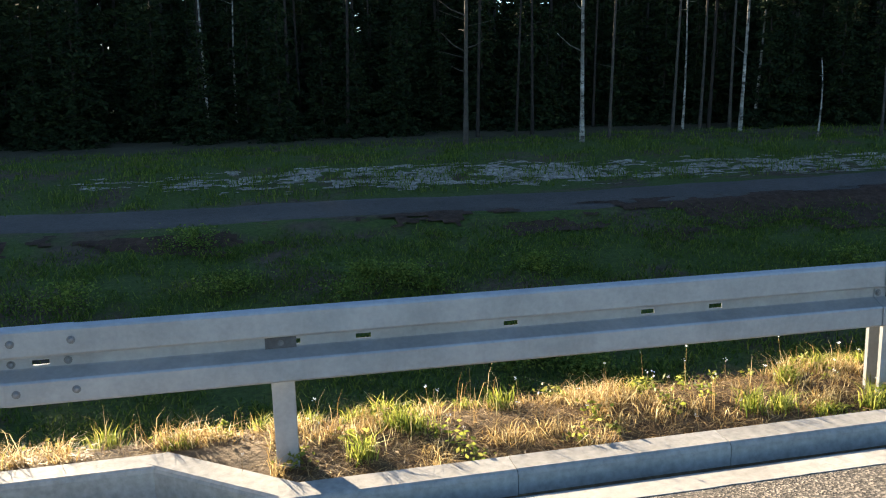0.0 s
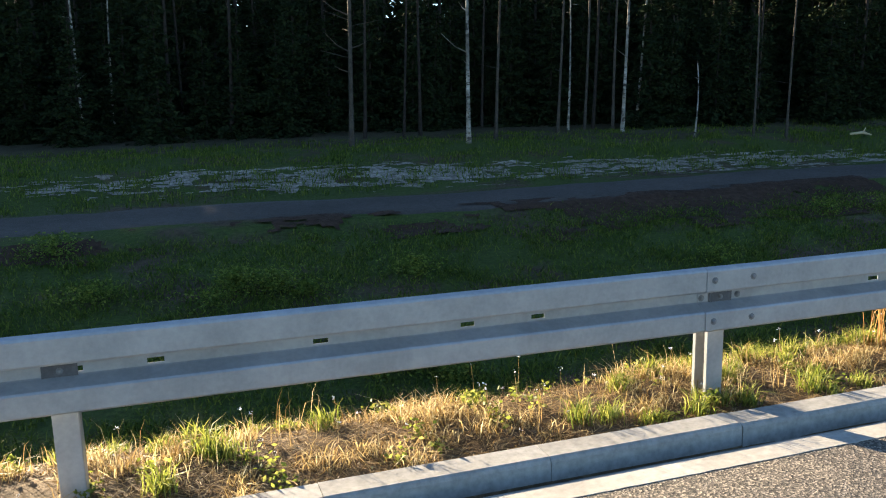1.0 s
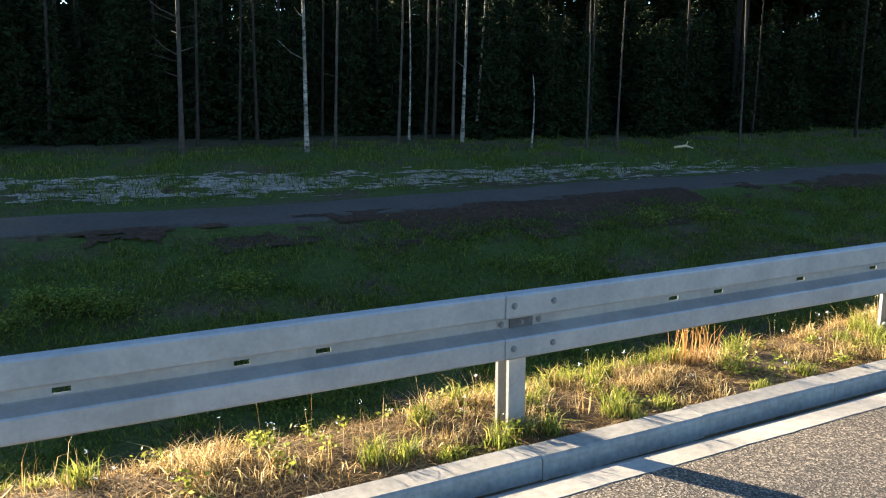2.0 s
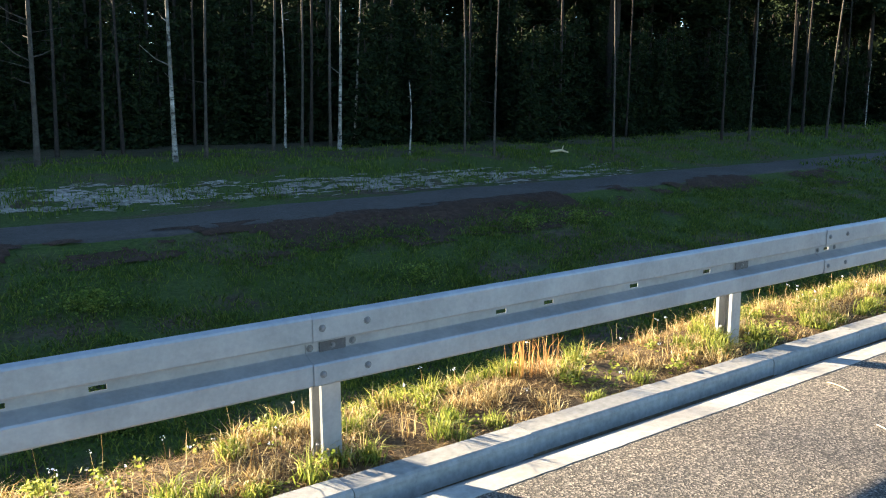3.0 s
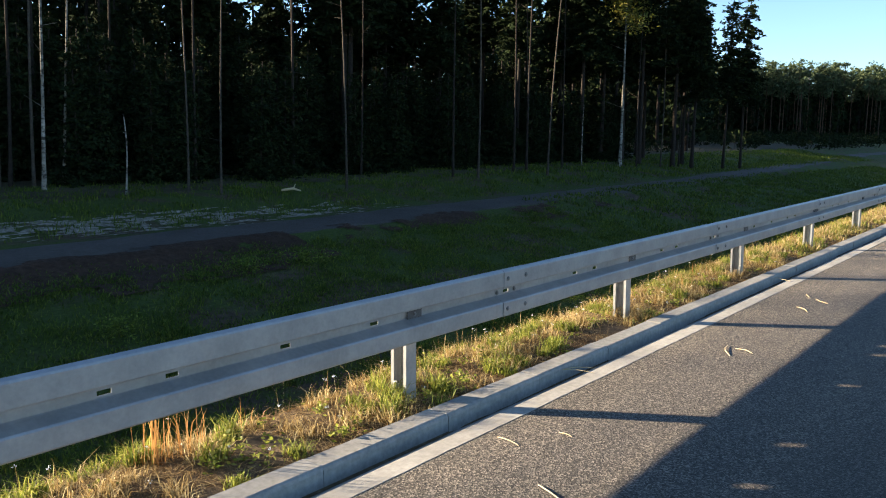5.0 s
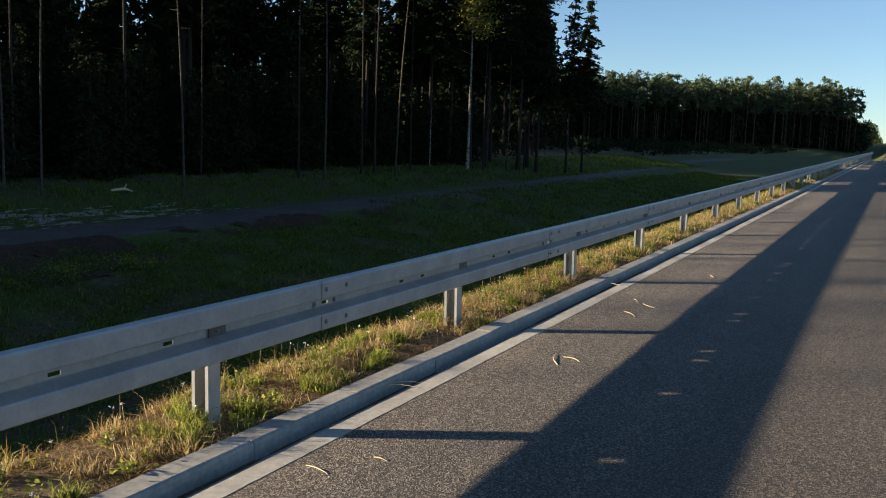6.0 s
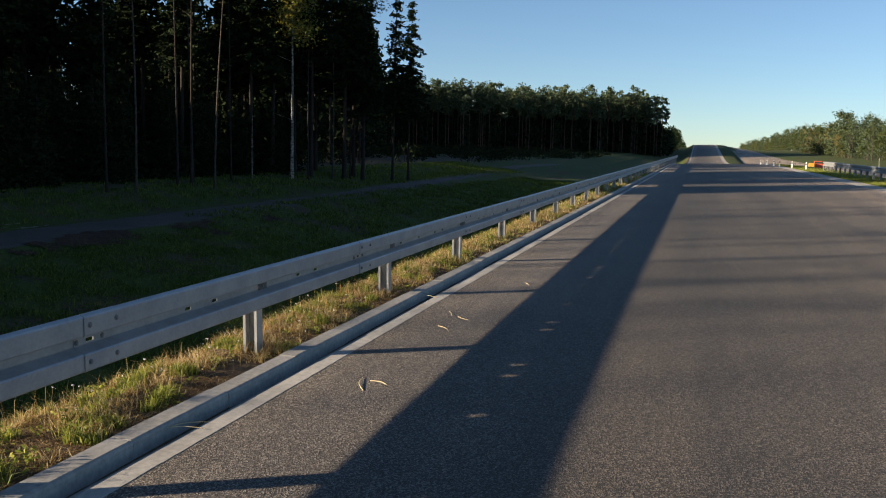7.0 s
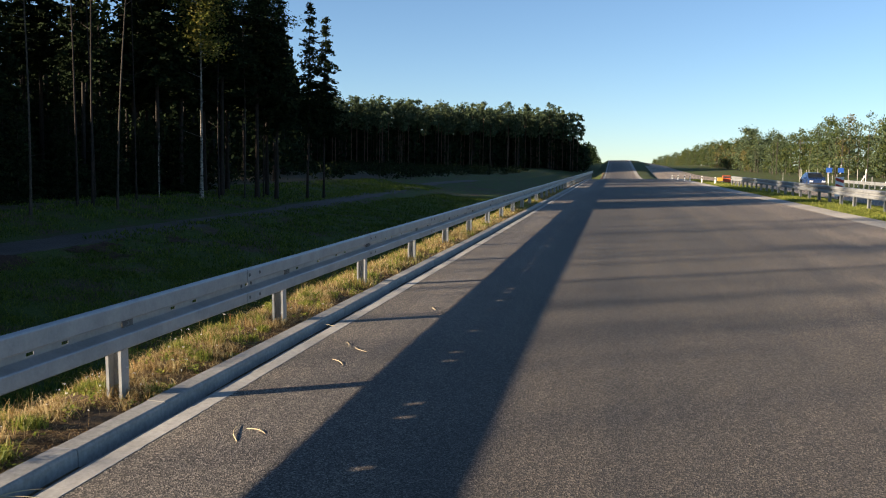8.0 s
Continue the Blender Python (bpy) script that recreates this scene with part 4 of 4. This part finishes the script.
# ---- distant woods ----
def far_wood(name, label, spots, heights, seed, leaf, crown_part, width, count, size, trunk_r=0.16, bark=None, clumps=0):
    """Many far trees in one body: stems below, ragged crowns above, gathered into clumps of leaves if wanted."""
    r = np.random.RandomState(seed)
    quads, stems_ = [], []
    for (x, y), h in zip(spots, heights):
        z = float(ground(x, y))
        far = 1.0 if x < 330 or not clumps else 0.35
        n = int(count * far * r.uniform(0.7, 1.2))
        m = clumps or n
        f = r.uniform(0, 1, m)
        rad = width * np.sqrt(np.clip(1 - (f * 1.7 - 0.6) ** 2, 0.02, 1)) * r.uniform(0.7, 1.1)
        a = r.uniform(0, 6.283, m)
        d = rad * np.sqrt(r.uniform(0.2, 1, m))
        c = np.stack([x + d * np.cos(a), y + d * np.sin(a), z + h * (1 - crown_part) + f * h * crown_part], 1)
        if clumps:
            pick = r.randint(0, m, n)
            c = c[pick] + r.normal(0, 1, (n, 3)) * np.array([0.62, 0.62, 0.42]) * (width / 2.9) * r.uniform(0.6, 1.2, m)[pick][:, None]
        u = r.normal(0, 1, (n, 3))
        u /= np.linalg.norm(u, axis=1)[:, None]
        v = np.cross(u, r.normal(0, 1, (n, 3)))
        v /= np.linalg.norm(v, axis=1)[:, None]
        s = size / math.sqrt(far) * r.uniform(0.5, 1.3, n)[:, None]
        quads.append(np.stack([c - u * s, c + v * s * 0.5, c + u * s, c - v * s * 0.5], 1))
        stems_.append(([(x, y, z - 0.3), (x + r.normal(0, 0.3), y, z + h * 0.8)], [trunk_r, trunk_r * 0.5], 5))
    holder = thing(name, Matrix(), label, "trees", kind="stuff")
    part("trunks", tubes("trunks", stems_, bark or BARK), None, holder)
    part("crowns", many("crowns", np.concatenate(quads), leaf, 4), None, holder)
    return holder


r = np.random.RandomState(78)
spots = [(r.uniform(-45, 52), r.uniform(50, 72)) for i in range(260)]
# The extra 5 m is added to some trees only to throw shade bands.
far_wood("deep_wood", "dark spruces closing the depth of the wood", spots, [0.2 * y + r.uniform(-0.5, 1.0) + (5.0 if sun_band(x, y) else 0.0) for x, y in spots], 21, SHADED_NEEDLE, 0.97, 2.2, 600, 0.32)
r = np.random.RandomState(77)
spots = []
for i in range(430):
    f, d = r.uniform(-0.1, 1.25), 75 * r.uniform(0, 1) ** 1.6
    spots.append((330 - 65 * f + d * 0.95 + r.normal(0, 2), 20 + 69 * f + 0.45 * d))
far_wood("far_pines", "distant pine wood with sunlit tops across the meadow", spots, 20.6 + r.uniform(-2, 3.5, len(spots)), 1, HAZED_NEEDLE, 0.40, 2.4, 420, 0.42, 0.17, RED_BARK, 22)
# Near-black leaves added between the stems, standing in for the wood's inner shade
far_wood("undergrowth", "dark leaf fill added for shade inside the distant pine wood", [(x + 6 + r.normal(0, 2), y + r.normal(0, 2)) for x, y in spots for k in range(2)], 12.5 + r.uniform(-2, 3, 2 * len(spots)), 9, SHADED_NEEDLE, 0.97, 2.4, 110, 0.75)
spots = [(x, 11.5 + 0.004 * (x - 340) + 18 * f) for x, f in zip(340 + 560 * r.uniform(0, 1, 200) ** 1.2, r.uniform(0, 1, 200))]
far_wood("far_pines", "small wood beyond, low against the sky", spots, [9.0 + 0.008 * (x - 340) + r.uniform(-1.5, 2) for x, y in spots], 2, PINE_NEEDLE, 0.95, 2.6, 220, 0.5)
# Pines behind the corner, mostly hidden, added to keep sun off the clearing
spots = []
for i in range(620):
    x = 66 + 211 * r.uniform(0, 1)
    spots.append((x, 0.365 * x + 2 + 34 * r.uniform(0, 1) ** 1.3))
far_wood("back_pines", "dark pines added behind the meadow to shade it", spots, [13.5 + 0.035 * (x - 52) + r.uniform(-2, 3) for x, y in spots], 3, SHADED_NEEDLE, 0.93, 2.0, 400, 0.34)
# Bushes added over the clearing as dark cover for its shaded ground
spots = [(58 + 215 * r.uniform(0, 1), 24 + 60 * r.uniform(0, 1)) for i in range(520)]
spots = [(x, y) for x, y in spots if 0.055 * x + 12 < y < 0.40 * x + 6]
far_wood("scrub", "dark low scrub added to darken the shaded clearing", spots, 1.1 + r.uniform(-0.5, 0.9, len(spots)), 10, SHADED_NEEDLE, 0.98, 1.5, 130, 0.16, 0.03)
for n, leaf, hh, seed in ((230, OAK_LEAF, 10.5, 4), (190, HAZED_NEEDLE, 11.0, 5), (50, GOLD_LEAF, 10.5, 6)):
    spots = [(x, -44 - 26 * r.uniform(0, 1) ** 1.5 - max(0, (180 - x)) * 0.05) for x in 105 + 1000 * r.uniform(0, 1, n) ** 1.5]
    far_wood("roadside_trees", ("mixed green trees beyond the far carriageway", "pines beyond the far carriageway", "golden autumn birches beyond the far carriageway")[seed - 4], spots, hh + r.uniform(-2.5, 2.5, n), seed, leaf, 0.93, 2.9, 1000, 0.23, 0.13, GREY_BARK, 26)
spots = [(314 + r.normal(0, 3), -45.5 + r.normal(0, 3)) for i in range(4)]
far_wood("round_oak", "dark round oak rising over the other trees", spots, [14.5, 13.5, 14, 13], 8, HAZED_NEEDLE, 0.8, 4.0, 1600, 0.36, 0.2, BARK, 30)

# ---- the far side of the road ----
barrier = thing("guardrail", slope_pose(0, -9.0, 0.23), "double-sided steel median barrier on close-set posts", "guardrail")
for k in range(13):
    for side in (1, -1):
        o = part("beam", plain_beam, None, barrier)
        o.matrix_basis = Matrix.Translation((24 + 4 * k + (0 if side > 0 else 4.2), 0.1 * side, 0.42)) @ Matrix.Rotation(math.pi if side > 0 else 0.0, 4, "Z") @ (Matrix.Translation((-4.2, 0, 0)) if side > 0 else Matrix.Translation((-4.2, 0, 0)))
for k in range(27):
    o = part("post", post, None, barrier)
    o.matrix_basis = Matrix.Translation((24 + 2 * k, -0.06, 0.02))
RED = plain_mat("red_reflective", [(0.3, (0.45, 0.03, 0.02)), (0.7, (0.55, 0.05, 0.03))], 10.0, 0.4)
WHITE = plain_mat("white_plastic", [(0.3, (0.72, 0.72, 0.70)), (0.7, (0.82, 0.82, 0.80))], 8.0, 0.45)
BLUE = plain_mat("blue_enamel", [(0.3, (0.015, 0.06, 0.28)), (0.7, (0.02, 0.09, 0.36))], 8.0, 0.35)
DARK_PAINT = plain_mat("dark_blue_paint", [(0.3, (0.015, 0.035, 0.10)), (0.7, (0.025, 0.055, 0.15))], 4.0, 0.25, 0.3)
RUBBER = plain_mat("black_rubber", [(0.3, (0.012, 0.012, 0.012)), (0.7, (0.03, 0.03, 0.03))], 20.0, 0.8)
GLASS = plain_mat("dark_glass", [(0.3, (0.02, 0.025, 0.03)), (0.7, (0.03, 0.035, 0.04))], 2.0, 0.08)
LAMP = plain_mat("headlight_glass", [(0.3, (0.7, 0.7, 0.7)), (0.7, (0.85, 0.85, 0.85))], 10.0, 0.1)
ORANGE = plain_mat("orange_paint", [(0.3, (0.38, 0.055, 0.02)), (0.7, (0.48, 0.08, 0.025))], 5.0, 0.45)
YELLOW = plain_mat("yellow_paint", [(0.3, (0.42, 0.22, 0.03)), (0.7, (0.50, 0.28, 0.04))], 5.0, 0.45)


def on_ground(x, y, turn=0.0):
    return Matrix.Translation((x, y, float(ground(x, y)) + 0.02)) @ Matrix.Rotation(turn, 4, "Z")


def wheel(parent, x, y, radius, width):
    bm = bmesh.new()
    rings = [(radius * 0.62, -width / 2), (radius * 0.94, -width / 2), (radius, -width * 0.35), (radius, width * 0.35), (radius * 0.94, width / 2), (radius * 0.62, width / 2)]
    rows_ = [[bm.verts.new((rr * math.cos(k * math.pi / 10), yy, rr * math.sin(k * math.pi / 10))) for k in range(20)] for rr, yy in rings]
    for p, q in zip(rows_, rows_[1:]):
        for k in range(20):
            bm.faces.new((p[k], p[(k + 1) % 20], q[(k + 1) % 20], q[k]))
    tyre = part("wheel", bm, RUBBER, parent)
    tyre.location = (x, y, radius)
    bm = bmesh.new()
    bmesh.ops.create_cone(bm, cap_ends=True, segments=16, radius1=radius * 0.62, radius2=radius * 0.5, depth=width * 0.8, matrix=Matrix.Rotation(math.pi / 2, 4, "X"))
    part("rim", bm, STEEL_DARK, tyre)
    return tyre


def shell(bm, rows_):
    """A body lofted through cross-sections (x, half width, sill, shoulder, roof half width, roof)."""
    rings = []
    for x, w, z0, z1, wr, zr in rows_:
        pts = [(-w * 0.92, z0), (-w, z0 + 0.15), (-w, z1), (-wr, zr), (wr, zr), (w, z1), (w, z0 + 0.15), (w * 0.92, z0)]
        rings.append([bm.verts.new((x, y, z)) for y, z in pts])
    for p, q in zip(rings, rings[1:]):
        for k in range(8):
            bm.faces.new((p[k], p[(k + 1) % 8], q[(k + 1) % 8], q[k]))
    bm.faces.new(rings[0][::-1])
    bm.faces.new(rings[-1])
    bmesh.ops.recalc_face_normals(bm, faces=bm.faces[:])
    return bm


car = thing("car", on_ground(103.0, -20.8, math.pi), "dark blue car with bright headlights on the far carriageway", "car")
bm = shell(bmesh.new(), ((-2.2, 0.80, 0.35, 0.85, 0.70, 0.95), (-1.9, 0.9, 0.3, 1.0, 0.66, 1.45), (-0.6, 0.92, 0.25, 1.02, 0.68, 1.68), (0.4, 0.92, 0.25, 1.02, 0.66, 1.62), (1.05, 0.91, 0.25, 1.0, 0.74, 1.08), (1.9, 0.88, 0.28, 0.9, 0.72, 0.98), (2.2, 0.8, 0.32, 0.72, 0.66, 0.78)))
part("body", bm, DARK_PAINT, car)
bm = bmesh.new()
vs = [bm.verts.new(p) for p in ((0.47, -0.62, 1.6), (0.47, 0.62, 1.6), (1.06, 0.74, 1.12), (1.06, -0.74, 1.12))]
bm.faces.new(vs)
bmesh.ops.solidify(bm, geom=bm.faces[:], thickness=0.02)
part("windscreen", bm, GLASS, car)
for y in (-0.62, 0.62):
    bm = box(bmesh.new(), 2.08, 2.22, y - 0.17, y + 0.17, 0.62, 0.78, 0.03)
    part("headlight", bm, LAMP, car, "bright headlight")
    part("side_mirror", box(bmesh.new(), 0.75, 0.9, y * 1.6 - 0.1, y * 1.6 + 0.1, 1.02, 1.16, 0.03), DARK_PAINT, car)
part("bumper", box(bmesh.new(), 2.12, 2.27, -0.85, 0.85, 0.32, 0.55, 0.04), RUBBER, car)
for x in (-1.35, 1.4):
    for y in (-0.82, 0.82):
        wheel(car, x, y, 0.34, 0.22)

# chevron board on its foot
board = thing("traffic_board", on_ground(55.0, -12.0), "red and white slanted-stripe warning board on a rubber foot", "traffic sign")
part("foot", box(bmesh.new(), -0.2, 0.2, -0.4, 0.4, 0.0, 0.12, 0.02), RUBBER, board)
part("panel", box(bmesh.new(), -0.02, 0.02, -0.22, 0.22, 0.44, 1.52, 0.008), WHITE, board)
part("pole", box(bmesh.new(), 0.022, 0.05, -0.03, 0.03, 0.1, 1.4), RUBBER, board)
for z in (0.5, 0.85, 1.18):
    bm = bmesh.new()
    front = [(y, zz) for y, zz in ((-0.205, z), (0.205, z + 0.14), (0.205, z + 0.3), (-0.205, z + 0.16))]
    bar(bm, -0.030, -0.022, front)
    part("stripe", bm, RED, board)
part("warning_lamp", box(bmesh.new(), -0.04, 0.04, -0.09, 0.09, 1.53, 1.68, 0.03), YELLOW, board)

# white marker posts where the carriageways meet
marker = thing("marker_post", on_ground(90.3, -6.9), "white plastic road marker post with a dark band", "marker post", "marker posts")
part("shaft", bar(bmesh.new(), -0.06, 0.06, [(-0.05, 0), (0.05, 0), (0.04, 0.58), (-0.04, 0.65)]), WHITE, marker)
part("band", box(bmesh.new(), -0.066, 0.066, -0.05, 0.05, 0.40, 0.50), RUBBER, marker)
for x, y in ((93.0, -6.6), (96.5, -6.2), (101.0, -5.9), (84.0, -7.4), (79.0, -8.0)):
    copy_thing(marker, on_ground(x, y))

# pale concrete kerbing in the junction, seen as a bright sliver
tagged(new("junction_strip", sheet("junction_strip", [96 + 4 * i for i in range(12)], [-7.4, -6.9, -6.3], STRIP, 0.12, 0.0, lambda x: 0.04 * (x - 96))), "bright concrete strip where the roads part", "pavement", kind="structure")

# wooden stakes and white braced posts along the far verge
def brace_post(x, y):
    p = thing("fence_post", on_ground(x, y), "pale fence post with a slanting brace", "fence post", "braced fence posts")
    part("pole", tubes("pole", [([(0, 0, -0.2), (0, 0, 2.0)], [0.06, 0.05], 8)], WHITE), None, p)
    part("brace", tubes("brace", [([(0, 0.9, -0.1), (0, 0.03, 1.3)], [0.045, 0.04], 8)], WHITE), None, p)
    return p


first = brace_post(101, -28.0)
copy_thing(first, on_ground(104, -30.0, math.pi))
copy_thing(first, on_ground(112, -28.5))
stake = thing("stake", on_ground(110, -28), "thin pale wooden stake beside the far road", "stake", "stakes beside the far road")
part("pole", tubes("pole", [([(0, 0, -0.2), (0.03, 0.02, 1.6)], [0.05, 0.04], 6)], STRIP), None, stake)
rng = random.Random(41)
for i in range(22):
    x = rng.uniform(82, 170)
    o = copy_thing(stake, on_ground(x, -27.6 - rng.uniform(0, 4) - 0.02 * (x - 80)))
    o.scale = (1, 1, rng.uniform(0.6, 1.5))

# blue road sign, back rail, machines at work
sign = thing("road_sign", on_ground(121, -27.2), "blue rectangular road sign on two poles", "road sign")
for y in (-0.7, 0.7):
    part("pole", tubes("pole", [([(0, y, -0.2), (0, y, 2.6)], [0.04, 0.04], 8)], STEEL), None, sign)
    part("panel", box(bmesh.new(), -0.05, -0.02, y - 0.36, y + 0.36, 1.6, 2.2, 0.01), BLUE, sign)
back_rail = thing("guardrail", slope_pose(0, -26.2, -0.42), "pale steel barrier beyond the far carriageway", "guardrail")
for k in range(9):
    o = part("beam", plain_beam, None, back_rail)
    o.matrix_basis = Matrix.Translation((76 + 4 * k + 4.2, 0.0, 0.42)) @ Matrix.Rotation(math.pi, 4, "Z")
for k in range(19):
    part("post", post, None, back_rail).matrix_basis = Matrix.Translation((76 + 2 * k, -0.1, 0.0))
machine = thing("roadwork_truck", on_ground(165, -19.3, math.pi) @ Matrix.Scale(0.62, 4), "orange roadwork truck standing on the far carriageway", "truck")
part("cab", shell(bmesh.new(), ((0.4, 1.15, 0.6, 1.6, 1.0, 2.5), (1.6, 1.15, 0.6, 1.6, 1.0, 2.5), (2.1, 1.1, 0.6, 1.4, 1.0, 1.6))), ORANGE, machine)
part("bed", box(bmesh.new(), -3.2, 0.3, -1.2, 1.2, 0.8, 1.9, 0.05), ORANGE, machine)
part("windscreen", box(bmesh.new(), 1.75, 2.0, -0.95, 0.95, 1.65, 2.3, 0.02), GLASS, machine)
for x in (-2.4, 1.3):
    for y in (-1.0, 1.0):
        wheel(machine, x, y, 0.5, 0.3)
roller = thing("roadwork_roller", on_ground(163, -18.1, math.pi) @ Matrix.Scale(0.55, 4), "yellow road roller beside the orange truck", "roller")
part("cab", box(bmesh.new(), -0.8, 0.6, -0.8, 0.8, 0.9, 2.3, 0.08), YELLOW, roller)
part("drum", tubes("drum", [([(1.2, -0.9, 0.6), (1.2, 0.9, 0.6)], [0.6, 0.6], 20)], STEEL_DARK), None, roller)
part("hood", box(bmesh.new(), -2.0, -0.8, -0.7, 0.7, 0.6, 1.5, 0.08), YELLOW, roller)
for y in (-0.7, 0.7):
    wheel(roller, -1.3, y, 0.55, 0.35)


# ---- straws blown onto the asphalt and the kerb ----
def straw(x, y, turn, length, curl, thick=0.0034, raised=0.0):
    z = 0.066 + 0.025 * (3.01 - y) + raised
    o = thing("straw", slope_pose(x, y, z + thick) @ Matrix.Rotation(turn, 4, "Z"), "dry straw lying on the road", "straw", "straws on the road")
    pts = [(length * (i / 5 - 0.5), curl * math.sin(i / 5 * math.pi), 0.006 * math.sin(i / 5 * math.pi)) for i in range(6)]
    part("stalk", tubes("stalk", [(pts, [thick, thick, thick, thick * 0.9, thick * 0.7, thick * 0.4], 5)], STRAW_PALE), None, o)


for x, y, turn, length, curl in ((5.47, 2.25, -2.09, 0.29, 0.004), (5.96, 2.82, -1.8, 0.16, 0.004), (6.23, 2.62, -1.72, 0.09, 0.0), (8.61, 2.55, 0.38, 0.34, 0.03), (8.65, 2.45, -2.0, 0.17, 0.02), (10.55, 2.54, -2.49, 0.26, 0.02), (11.27, 2.68, -2.75, 0.22, 0.01), (11.1, 2.5, 0.7, 0.24, 0.04), (13.4, 2.3, 0.3, 0.2, 0.03)):
    straw(x, y, turn, length, curl)
for x, turn in ((7.35, -1.1), (7.42, -0.7), (12.2, 0.9)):
    straw(x, 3.2, turn, 0.3, 0.04, 0.003, 0.012)

# a pale fallen branch at the edge of the wood
branch = thing("fallen_branch", Matrix.Translation((19.5, 19.2, float(ground(19.5, 19.2)) + 0.08)), "pale barkless branch lying at the edge of the wood", "branch")
part("stem", tubes("stem", [([(-0.35, 0.1, 0.05), (0.0, 0.0, 0.09), (0.25, -0.05, 0.02)], [0.035, 0.04, 0.02], 7)], STRAW_PALE), None, branch)
part("fork", tubes("fork", [([(0.0, 0.0, 0.08), (0.14, 0.06, 0.22)], [0.022, 0.01], 6)], STRAW_PALE), None, branch)
